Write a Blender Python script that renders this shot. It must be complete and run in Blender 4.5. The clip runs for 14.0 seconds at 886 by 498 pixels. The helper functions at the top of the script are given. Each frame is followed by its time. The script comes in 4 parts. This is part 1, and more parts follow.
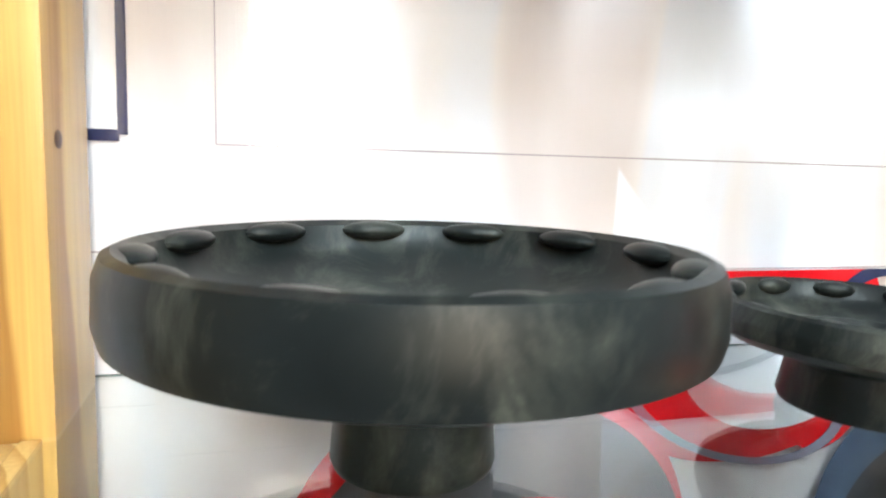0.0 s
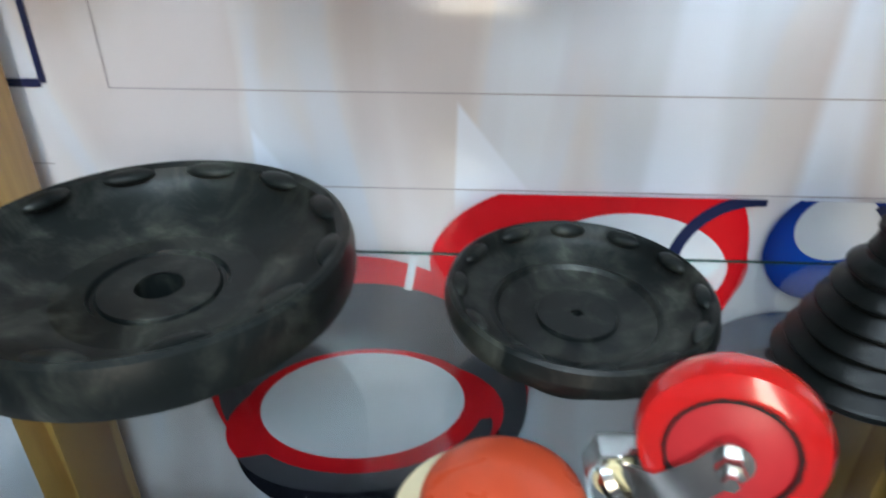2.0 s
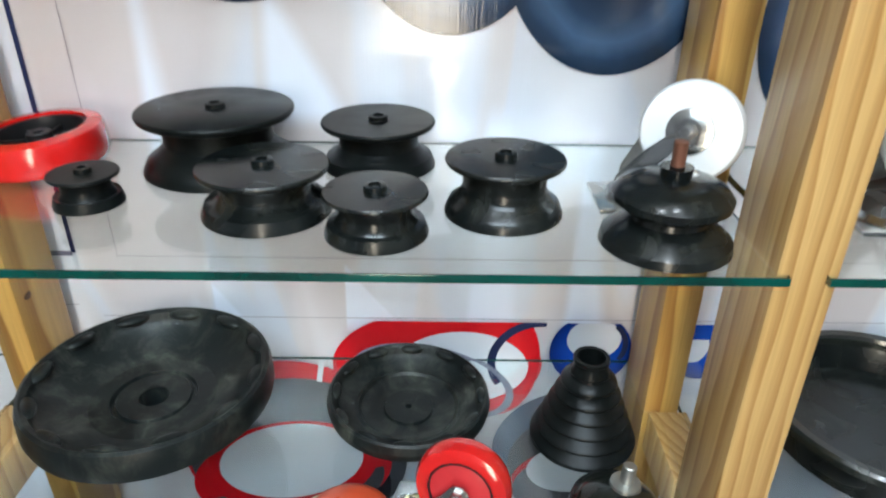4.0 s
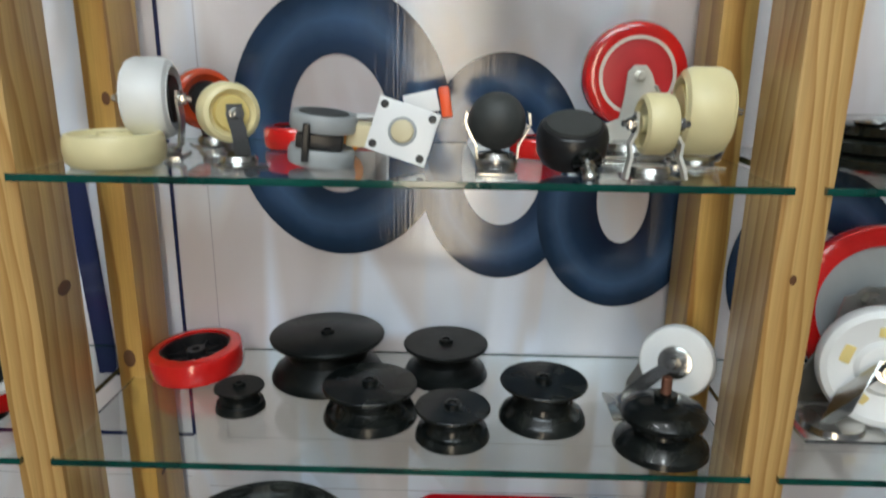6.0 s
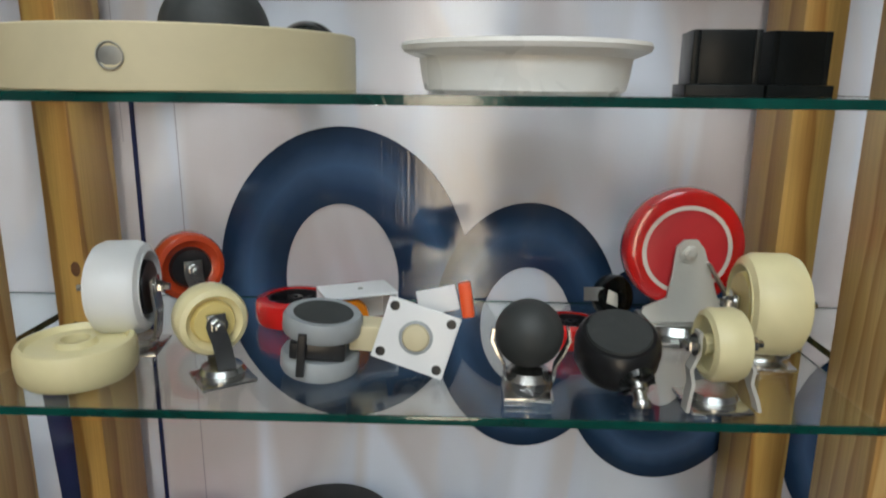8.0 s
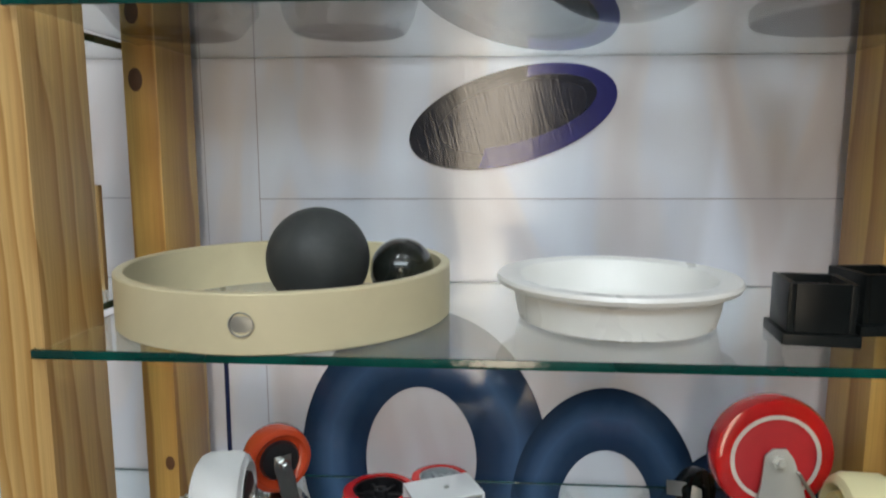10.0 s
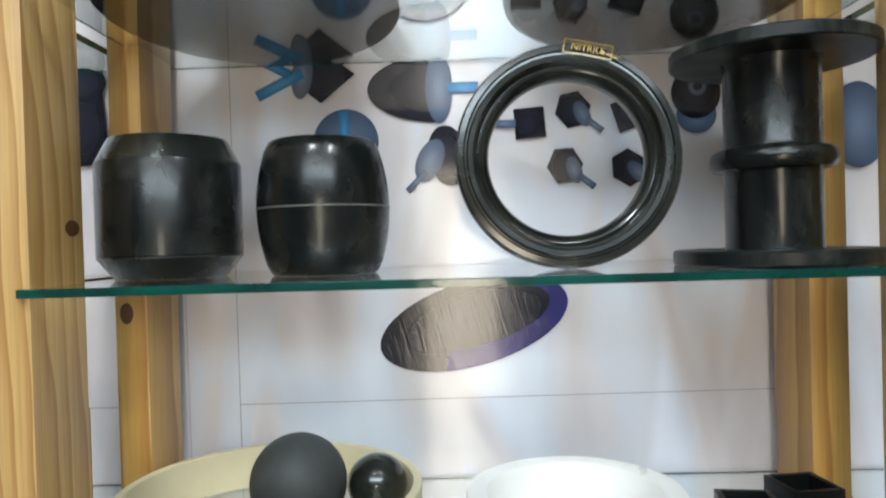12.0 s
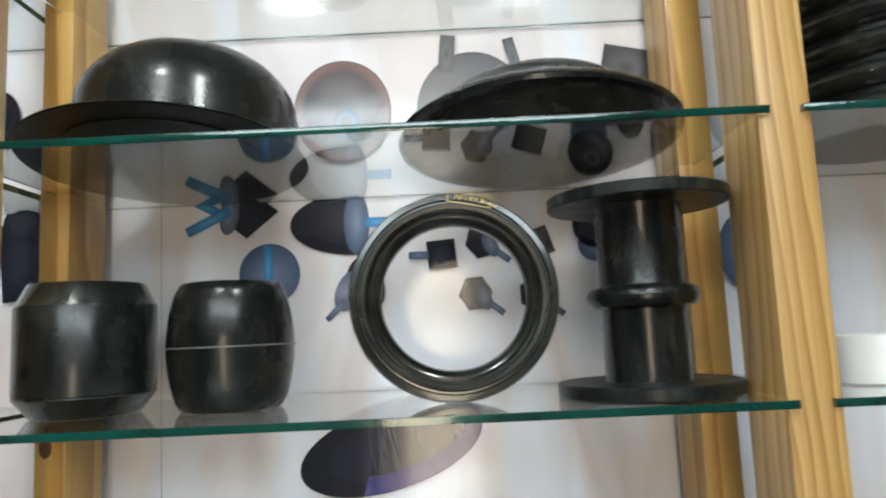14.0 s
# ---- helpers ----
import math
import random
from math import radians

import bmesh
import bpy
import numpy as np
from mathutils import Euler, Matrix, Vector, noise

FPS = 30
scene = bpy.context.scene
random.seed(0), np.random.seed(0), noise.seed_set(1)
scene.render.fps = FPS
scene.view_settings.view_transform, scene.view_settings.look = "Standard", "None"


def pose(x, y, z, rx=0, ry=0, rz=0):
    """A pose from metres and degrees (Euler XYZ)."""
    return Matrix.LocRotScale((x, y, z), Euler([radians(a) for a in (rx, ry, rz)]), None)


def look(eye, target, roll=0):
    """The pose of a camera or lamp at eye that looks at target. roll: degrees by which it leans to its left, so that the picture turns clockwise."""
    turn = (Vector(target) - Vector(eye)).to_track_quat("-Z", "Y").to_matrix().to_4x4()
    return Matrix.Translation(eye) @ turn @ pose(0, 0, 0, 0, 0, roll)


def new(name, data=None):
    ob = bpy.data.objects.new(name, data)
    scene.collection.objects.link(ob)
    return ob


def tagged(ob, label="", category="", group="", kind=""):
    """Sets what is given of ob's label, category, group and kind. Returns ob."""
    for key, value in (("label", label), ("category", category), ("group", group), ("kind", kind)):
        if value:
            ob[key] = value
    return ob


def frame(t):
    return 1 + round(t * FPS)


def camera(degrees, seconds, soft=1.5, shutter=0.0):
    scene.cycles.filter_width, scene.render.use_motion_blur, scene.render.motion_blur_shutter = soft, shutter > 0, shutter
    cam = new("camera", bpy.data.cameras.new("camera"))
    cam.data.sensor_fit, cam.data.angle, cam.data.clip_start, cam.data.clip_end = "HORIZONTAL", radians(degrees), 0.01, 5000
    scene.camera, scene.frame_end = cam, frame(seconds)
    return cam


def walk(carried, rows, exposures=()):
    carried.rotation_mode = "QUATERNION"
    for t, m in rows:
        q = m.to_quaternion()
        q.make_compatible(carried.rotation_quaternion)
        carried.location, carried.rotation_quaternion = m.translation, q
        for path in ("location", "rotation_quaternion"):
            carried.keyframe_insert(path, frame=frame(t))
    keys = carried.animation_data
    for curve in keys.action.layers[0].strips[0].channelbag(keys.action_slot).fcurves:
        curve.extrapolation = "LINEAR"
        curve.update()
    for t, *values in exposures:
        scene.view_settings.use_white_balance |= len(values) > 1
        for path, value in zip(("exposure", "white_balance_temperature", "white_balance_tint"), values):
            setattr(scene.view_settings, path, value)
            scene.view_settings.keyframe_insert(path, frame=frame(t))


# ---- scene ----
cam = camera(65.6, 14.0, soft=2.0, shutter=0.4)
PATH = [
    (0, (0.1126, -0.1620, 0.4924), (0.6446, 1.7508, 0.2514), 1.68),
    (0.5, (0.1672, -0.2199, 0.5742), (0.4479, 1.7066, 0.1158), 3.55),
    (1, (0.2280, -0.2497, 0.6538), (0.3420, 1.6573, 0.0620), 2.42),
    (1.5, (0.3113, -0.2539, 0.6825), (0.2998, 1.6207, -0.0145), 0.76),
    (2, (0.4027, -0.2423, 0.6834), (0.3265, 1.4802, -0.3300), 0.20),
    (2.5, (0.4810, -0.2532, 0.7111), (0.4497, 1.4387, -0.3549), 0.53),
    (3, (0.5219, -0.3114, 0.7948), (0.5265, 1.3821, -0.2692), 0.80),
    (5.3, (0.5078, -0.6584, 1.0702), (0.5047, 1.2221, 0.3894), 0.52),
    (5.5, (0.4863, -0.6737, 1.0846), (0.4882, 1.2143, 0.4247), 0.40),
    (6, (0.4627, -0.6851, 1.1276), (0.4236, 1.2384, 0.5813), 0.82),
    (6.5, (0.4489, -0.6837, 1.1733), (0.3956, 1.2616, 0.7118), -0.14),
    (7, (0.4505, -0.6754, 1.2139), (0.3993, 1.2768, 0.7824), 0.24),
    (7.2, (0.4485, -0.6203, 1.2229), (0.4015, 1.3233, 0.7540), 0.52),
    (9.3, (0.414, -0.496, 1.38), (0.287, 1.45, 0.939), -0.2),
    (9.5, (0.399, -0.503, 1.394), (0.252, 1.449, 0.985), -0.3),
    (10, (0.375, -0.523, 1.43), (0.24, 1.452, 1.141), 0.1),
    (10.5, (0.386, -0.549, 1.444), (0.305, 1.437, 1.225), -0.4),
    (11, (0.392, -0.56, 1.476), (0.328, 1.431, 1.297), -0.7),
    (11.5, (0.357, -0.567, 1.562), (0.404, 1.426, 1.396), -0.4),
    (12, (0.38, -0.584, 1.578), (0.34, 1.416, 1.554), -1.6),
    (12.5, (0.385, -0.596, 1.594), (0.345, 1.402, 1.656), -2.0),
    (13, (0.406, -0.612, 1.615), (0.392, 1.382, 1.767), -3.5),
    (13.5, (0.425, -0.627, 1.63), (0.402, 1.363, 1.833), -3.6),
    (14, (0.49, -0.635, 1.622), (0.474, 1.35, 1.859), -2.6),
]
walk(cam, [(t, look(eye, target, roll)) for t, eye, target, roll in PATH], [(0, 1.70, 6050, 9), (0.5, 1.10, 5850, 9), (1.0, 0.84, 5700, 9), (2.0, 0.55, 5600, 8), (3.2, 0.76, 5700, 7), (5.3, 0.20, 5950, 9), (5.9, -0.25, 6100, 9), (6.5, -0.47, 6150, 9), (7.2, -0.60, 6200, 10), (9.3, -0.52, 6150, 11), (11.0, -0.62, 6050, 10), (12.0, -0.04, 6000, 9), (12.5, 0.33, 6000, 10), (13.0, 0.33, 6150, 10), (13.5, 0.12, 6300, 9), (14.0, -0.17, 6300, 9)])
# ---------------------------------------------------------------- light
world = bpy.data.worlds.new("room_air")
world.use_nodes = True
world.node_tree.nodes["Background"].inputs[0].default_value = (0.80, 0.86, 1.0, 1)
world.node_tree.nodes["Background"].inputs[1].default_value = 0.05
scene.world = world


def area_lamp(name, place, target, sx, sy, watts, colour):
    data = bpy.data.lights.new(name, "AREA")
    data.shape, data.size, data.size_y, data.energy, data.color = "RECTANGLE", sx, sy, watts, colour
    ob = new(name, data)
    ob.matrix_world = look(place, target)
    return ob


# two ceiling fittings over the aisle and one further back in the hall
area_lamp("ceiling_lamp_light", (0.05, -0.75, 2.70), (0.30, 0.10, 1.3), 0.16, 0.16, 6.0, (0.93, 1.0, 0.98))
area_lamp("ceiling_lamp_light", (0.75, -0.75, 2.70), (0.50, 0.10, 1.3), 0.16, 0.16, 6.0, (0.93, 1.0, 0.98))
area_lamp("hall_panel_light", (0.40, -1.9, 2.70), (0.40, -1.2, 0.0), 2.2, 1.0, 64.0, (0.84, 0.98, 1.0))

# ---------------------------------------------------------------- materials
BANNER_Y = 0.326


def material(name):
    m = bpy.data.materials.new(name)
    m.use_nodes = True
    t = m.node_tree
    return m, t, t.nodes["Principled BSDF"]


def link(t, a, b):
    t.links.new(a, b)


def ramp(t, source, stops):
    r = t.nodes.new("ShaderNodeValToRGB")
    while len(r.color_ramp.elements) < len(stops):
        r.color_ramp.elements.new(0.5)
    for e, (p, c) in zip(r.color_ramp.elements, stops):
        e.position, e.color = p, (*c, 1)
    link(t, source, r.inputs[0])
    return r


def coords(t, scale=(1, 1, 1), kind="Object"):
    c = t.nodes.new("ShaderNodeTexCoord")
    m = t.nodes.new("ShaderNodeMapping")
    m.inputs["Scale"].default_value = scale
    link(t, c.outputs[kind], m.inputs[0])
    return m.outputs[0]


def noise_tex(t, vec, scale, detail=4.0, rough=0.55, distort=0.0):
    n = t.nodes.new("ShaderNodeTexNoise")
    n.inputs["Scale"].default_value, n.inputs["Detail"].default_value = scale, detail
    n.inputs["Roughness"].default_value, n.inputs["Distortion"].default_value = rough, distort
    link(t, vec, n.inputs["Vector"])
    return n


def bump(t, bsdf, source, strength, distance):
    b = t.nodes.new("ShaderNodeBump")
    b.inputs["Strength"].default_value, b.inputs["Distance"].default_value = strength, distance
    link(t, source, b.inputs["Height"])
    link(t, b.outputs[0], bsdf.inputs["Normal"])
    return b


def plain(name, colour, rough, metal=0.0, vary=0.25, grain=60.0, relief=0.00012, coat=0.0, dust=0.0, dust_colour=(0.32, 0.30, 0.27), spec=0.5):
    """Solid stuff with cloudy colour, fine grain, uneven gloss and an optional film of dust."""
    m, t, b = material(name)
    v = coords(t)
    big, fine, smear = noise_tex(t, v, 9.0, 5.0, 0.6, 0.4), noise_tex(t, v, grain * 4, 4.0, 0.5), noise_tex(t, v, 16.0, 3.0, 0.5, 0.6)
    lo, hi = [c * (1 - vary) for c in colour], [min(1, c * (1 + vary)) for c in colour]
    base = ramp(t, big.outputs[0], [(0.3, lo), (0.7, hi)]).outputs[0]
    if dust:
        film = noise_tex(t, coords(t, (1, 1, 0.55)), 24.0, 8.0, 0.70, 0.5)
        amount = ramp(t, film.outputs[0], [(0.48, (0, 0, 0)), (0.60, (dust * 0.30,) * 3), (0.72, (dust,) * 3)])
        mix = t.nodes.new("ShaderNodeMix")
        mix.data_type = "RGBA"
        link(t, amount.outputs[0], mix.inputs[0])
        link(t, base, mix.inputs[6])
        mix.inputs[7].default_value = (*dust_colour, 1)
        base = mix.outputs[2]
    link(t, base, b.inputs["Base Color"])
    gloss = ramp(t, smear.outputs[0], [(0.25, (max(0.02, rough - 0.07),) * 3), (0.75, (min(1, rough + 0.09),) * 3)])
    link(t, gloss.outputs[0], b.inputs["Roughness"])
    b.inputs["Metallic"].default_value, b.inputs["Coat Weight"].default_value, b.inputs["Specular IOR Level"].default_value = metal, coat, spec
    b.inputs["Coat Roughness"].default_value = 0.08
    bump(t, b, fine.outputs[0], 0.3, relief)
    return m


def wood(name, light, dark, band):
    m, t, b = material(name)
    v = coords(t)
    warp = noise_tex(t, coords(t, (1, 1, 0.22)), 7.0, 3.0)
    sway = t.nodes.new("ShaderNodeVectorMath")
    sway.operation = "SCALE"
    sway.inputs["Scale"].default_value = 0.05
    link(t, warp.outputs["Color"], sway.inputs[0])
    bent = t.nodes.new("ShaderNodeVectorMath")
    link(t, v, bent.inputs[0])
    link(t, sway.outputs[0], bent.inputs[1])
    flat = t.nodes.new("ShaderNodeMapping")
    flat.inputs["Scale"].default_value = (1, 0.62, 0.03)
    link(t, bent.outputs[0], flat.inputs[0])
    wave = t.nodes.new("ShaderNodeTexWave")
    wave.wave_type, wave.bands_direction, wave.wave_profile = "BANDS", "DIAGONAL", "SAW"
    wave.inputs["Scale"].default_value, wave.inputs["Distortion"].default_value = band, 2.2
    wave.inputs["Detail"].default_value, wave.inputs["Detail Scale"].default_value = 3.0, 0.6
    link(t, flat.outputs[0], wave.inputs["Vector"])
    rings = ramp(t, wave.outputs["Color"], [(0.0, light), (0.55, [0.6 * a + 0.4 * c for a, c in zip(light, dark)]), (0.92, dark), (1.0, light)])
    fibre = noise_tex(t, coords(t, (1, 1, 0.02)), 420.0, 3.0)
    cloud = noise_tex(t, v, 5.0, 3.0)
    shade = ramp(t, fibre.outputs[0], [(0.3, (0.80, 0.78, 0.74)), (0.7, (1, 1, 1))])
    tone = ramp(t, cloud.outputs[0], [(0.3, (0.92, 0.88, 0.80)), (0.75, (1.0, 1.0, 1.0))])
    last = rings.outputs[0]
    for other in (shade, tone):
        mix = t.nodes.new("ShaderNodeMix")
        mix.data_type, mix.blend_type = "RGBA", "MULTIPLY"
        mix.inputs[0].default_value = 1.0
        link(t, last, mix.inputs[6])
        link(t, other.outputs[0], mix.inputs[7])
        last = mix.outputs[2]
    link(t, last, b.inputs["Base Color"])
    b.inputs["Roughness"].default_value, b.inputs["Coat Weight"].default_value, b.inputs["Coat Roughness"].default_value = 0.45, 0.35, 0.25
    bump(t, b, fibre.outputs[0], 0.25, 0.0006)
    return m


def clear(name, colour, rough=0.0, ior=1.5):
    m, t, b = material(name)
    b.inputs["Base Color"].default_value = (*colour, 1)
    b.inputs["Roughness"].default_value, b.inputs["IOR"].default_value = rough, ior
    b.inputs["Transmission Weight"].default_value = 1.0
    return m


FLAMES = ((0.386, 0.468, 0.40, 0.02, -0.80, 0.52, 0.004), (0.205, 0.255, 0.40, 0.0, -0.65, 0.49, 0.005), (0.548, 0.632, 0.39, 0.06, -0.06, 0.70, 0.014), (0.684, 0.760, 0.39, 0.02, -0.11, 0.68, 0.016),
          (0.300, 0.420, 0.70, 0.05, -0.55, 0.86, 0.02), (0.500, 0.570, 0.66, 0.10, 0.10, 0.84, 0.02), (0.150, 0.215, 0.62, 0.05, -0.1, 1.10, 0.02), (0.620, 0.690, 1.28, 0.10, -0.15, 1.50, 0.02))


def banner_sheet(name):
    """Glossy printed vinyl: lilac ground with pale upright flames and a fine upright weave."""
    m, t, b = material(name)
    tall = noise_tex(t, coords(t, (7.5, 1, 2.1)), 1.0, 2.0, 0.45, 0.9)
    ground = ramp(t, tall.outputs[0], [(0.40, (0.64, 0.585, 0.595)), (0.50, (0.70, 0.67, 0.69)), (0.56, (0.69, 0.70, 0.77)), (0.66, (0.73, 0.755, 0.83))])
    print_ = ground.outputs[0]
    where = t.nodes.new("ShaderNodeSeparateXYZ")
    link(t, coords(t), where.inputs[0])

    def calc(kind, *values):
        n = t.nodes.new("ShaderNodeMath")
        n.operation = kind
        for socket, v in zip(n.inputs, values):
            if isinstance(v, (int, float)):
                socket.default_value = v
            else:
                link(t, v, socket)
        return n.outputs[0]

    def fade(value, start, end):
        n = t.nodes.new("ShaderNodeMapRange")
        n.interpolation_type = "SMOOTHSTEP"
        n.inputs["From Min"].default_value, n.inputs["From Max"].default_value = start, end
        link(t, value, n.inputs["Value"])
        return n.outputs[0]

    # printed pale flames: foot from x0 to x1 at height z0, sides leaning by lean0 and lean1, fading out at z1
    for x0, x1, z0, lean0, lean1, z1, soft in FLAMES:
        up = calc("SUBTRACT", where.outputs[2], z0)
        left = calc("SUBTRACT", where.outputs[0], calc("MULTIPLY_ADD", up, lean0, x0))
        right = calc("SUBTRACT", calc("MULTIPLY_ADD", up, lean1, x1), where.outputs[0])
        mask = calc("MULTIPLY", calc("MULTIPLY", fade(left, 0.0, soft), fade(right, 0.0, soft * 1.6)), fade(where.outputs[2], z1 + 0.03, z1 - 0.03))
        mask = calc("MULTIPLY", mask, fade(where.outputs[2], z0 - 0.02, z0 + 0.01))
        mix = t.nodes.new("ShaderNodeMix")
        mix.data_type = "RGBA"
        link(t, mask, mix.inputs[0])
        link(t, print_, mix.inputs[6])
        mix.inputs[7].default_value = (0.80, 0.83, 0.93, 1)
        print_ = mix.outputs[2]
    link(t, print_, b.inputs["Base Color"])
    weave = noise_tex(t, coords(t, (1, 1, 0.015)), 330.0, 2.0)
    creases = noise_tex(t, coords(t, (1, 1, 0.6)), 6.0, 3.0)
    sum_ = t.nodes.new("ShaderNodeMath")
    sum_.operation = "MULTIPLY_ADD"
    link(t, creases.outputs[0], sum_.inputs[0])
    sum_.inputs[1].default_value = 3.0
    link(t, weave.outputs[0], sum_.inputs[2])
    bump(t, b, sum_.outputs[0], 0.22, 0.0005)
    b.inputs["Roughness"].default_value = 0.07
    return m


def ink(name, stops, rough=0.09, centre_out=True):
    """Printed colour, shaded from its middle outwards as the picture on the banner is."""
    m, t, b = material(name)
    v = coords(t)
    g = t.nodes.new("ShaderNodeTexGradient")
    g.gradient_type = "SPHERICAL" if centre_out else "LINEAR"
    link(t, v, g.inputs[0])
    cloud = noise_tex(t, v, 2.5, 3.0)
    s = t.nodes.new("ShaderNodeMath")
    s.operation = "MULTIPLY_ADD"
    link(t, cloud.outputs[0], s.inputs[0])
    s.inputs[1].default_value = 0.12
    link(t, g.outputs["Fac"], s.inputs[2])
    link(t, ramp(t, s.outputs[0], stops).outputs[0], b.inputs["Base Color"])
    weave = noise_tex(t, coords(t, (1, 1, 0.015), "Generated"), 90.0, 2.0)
    bump(t, b, weave.outputs[0], 0.30, 0.0005)
    b.inputs["Roughness"].default_value = rough
    b.inputs["Coat Weight"].default_value, b.inputs["Coat Roughness"].default_value = 0.4, 0.06
    return m


PINE = wood("pine", (0.70, 0.47, 0.19), (0.46, 0.245, 0.065), 40.0)
PINE_DEEP = wood("pine_varnished", (0.66, 0.41, 0.11), (0.40, 0.19, 0.035), 16.0)
KNOT = plain("pine_knot", (0.12, 0.05, 0.018), 0.5, vary=0.4)
GLASS = clear("shelf_glass", (0.885, 0.935, 0.925))
GLASS_EDGE = plain("cut_glass_edge", (0.003, 0.055, 0.042), 0.08, vary=0.7, grain=25, coat=0.8, relief=0.0012)
RUBBER = plain("dusty_rubber", (0.0048, 0.0062, 0.0062), 0.33, vary=0.4, dust=0.03, spec=0.18)
RUBBER_DUSTY = plain("dusty_grey_rubber", (0.006, 0.0085, 0.0085), 0.38, vary=0.5, dust=0.48, dust_colour=(0.16, 0.168, 0.135), spec=0.30)
RUBBER_GLOSSY = plain("moulded_rubber", (0.0055, 0.0072, 0.0072), 0.25, vary=0.4, dust=0.20, dust_colour=(0.16, 0.165, 0.13), coat=0.15, spec=0.36)
# the olive dust film here paints in light reflected by the seal's face
RUBBER_SHINY = plain("shiny_rubber", (0.010, 0.012, 0.010), 0.20, vary=0.4, dust=0.22, dust_colour=(0.16, 0.165, 0.11), coat=0.6)
RUBBER_GREY = plain("matt_grey_rubber", (0.040, 0.044, 0.043), 0.58, vary=0.15, dust=0.10)
MOULD_FLASH = plain("pale_mould_flash", (0.13, 0.13, 0.11), 0.5, vary=0.5)
BLACK_PLASTIC = plain("black_plastic", (0.012, 0.012, 0.013), 0.34, vary=0.25)
RED_PU = plain("red_polyurethane", (0.62, 0.012, 0.010), 0.16, vary=0.18, coat=0.9, relief=0.0001)
RED_HUB = plain("red_hub", (0.55, 0.03, 0.035), 0.35, vary=0.15)
RUST_PU = plain("rust_red_polyurethane", (0.48, 0.055, 0.015), 0.22, vary=0.2, coat=0.7, relief=0.0001)
ORANGE = plain("orange_plastic", (0.62, 0.085, 0.03), 0.30, vary=0.12, coat=0.3)
ORANGE_CAP = plain("orange_cap", (0.90, 0.10, 0.015), 0.35, vary=0.1)
AMBER = plain("amber_polyurethane", (0.72, 0.22, 0.01), 0.15, vary=0.2, coat=0.8)
WHITE_NYLON = plain("white_nylon", (0.82, 0.83, 0.83), 0.34, vary=0.04, relief=0.0001)
CREAM_NYLON = plain("cream_nylon", (0.78, 0.70, 0.40), 0.36, vary=0.06, relief=0.0001)
CREAM_SIDE = plain("cream_nylon_side", (0.72, 0.58, 0.22), 0.4, vary=0.1)
PALE_RING = plain("pale_cast_nylon", (0.66, 0.58, 0.37), 0.42, vary=0.07, relief=0.0001)
WHITE_GLAZE = plain("white_moulded_rubber", (0.90, 0.88, 0.83), 0.30, vary=0.03, coat=0.2, relief=0.0001)
WHITE_PAINT = plain("white_powder_coat", (0.80, 0.80, 0.80), 0.32, vary=0.03, relief=0.0001)
GREY_PLASTIC = plain("grey_plastic", (0.34, 0.36, 0.37), 0.42, vary=0.08)
ZINC = plain("zinc_plate", (0.60, 0.60, 0.58), 0.24, metal=1.0, vary=0.15, relief=0.0001)
DULL_STEEL = plain("dull_steel", (0.42, 0.42, 0.39), 0.36, metal=0.9, vary=0.15)
PALE_STEEL = plain("pale_coated_steel", (0.66, 0.64, 0.58), 0.34, metal=0.35, vary=0.08, relief=0.0001)
RUSTY = plain("rusty_thread", (0.20, 0.085, 0.05), 0.55, metal=0.6, vary=0.4)
PALE_PRINT = plain("pale_band", (0.74, 0.66, 0.58), 0.35, vary=0.06)
GOLD_PRINT = plain("gold_print", (0.55, 0.36, 0.05), 0.4, vary=0.2)
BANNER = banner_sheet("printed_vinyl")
INK_TUBE = ink("navy_print", [(0.0, (0.009, 0.017, 0.038)), (0.16, (0.020, 0.044, 0.095)), (0.30, (0.058, 0.112, 0.215)), (0.45, (0.022, 0.048, 0.105)), (0.7, (0.011, 0.020, 0.050))])
INK_BLACK = ink("black_print", [(0.0, (0.011, 0.012, 0.018)), (0.8, (0.022, 0.023, 0.036))])
INK_CAP_RIM = ink("violet_blue_print", [(0.0, (0.030, 0.030, 0.150)), (1.0, (0.020, 0.018, 0.085))])
INK_BLUE = ink("blue_print", [(0.0, (0.006, 0.02, 0.16)), (0.35, (0.008, 0.05, 0.36)), (1.0, (0.012, 0.08, 0.50))])
INK_STEEL = ink("steel_blue_print", [(0.0, (0.055, 0.080, 0.135)), (0.5, (0.10, 0.135, 0.21)), (1.0, (0.16, 0.20, 0.30))])
INK_LILAC = ink("grey_lilac_print", [(0.0, (0.22, 0.21, 0.28)), (1.0, (0.34, 0.33, 0.42))])
INK_SKY = ink("sky_blue_print", [(0.0, (0.03, 0.16, 0.36)), (1.0, (0.10, 0.32, 0.60))])
INK_RED = ink("red_print", [(0.0, (0.62, 0.005, 0.012)), (1.0, (0.72, 0.02, 0.02))])
INK_WHITE = ink("white_print", [(0.0, (0.74, 0.74, 0.78)), (1.0, (0.82, 0.82, 0.86))])
INK_GREY = ink("charcoal_print", [(0.0, (0.055, 0.055, 0.065)), (0.6, (0.10, 0.10, 0.11)), (1.0, (0.06, 0.06, 0.07))])
INK_NAVY = ink("navy_line_print", [(0.0, (0.018, 0.024, 0.075)), (1.0, (0.025, 0.035, 0.10))])
INK_BROWN = ink("brown_print", [(0.0, (0.05, 0.05, 0.09)), (0.13, (0.16, 0.07, 0.055)), (0.30, (0.055, 0.035, 0.035)), (0.7, (0.12, 0.10, 0.10))])
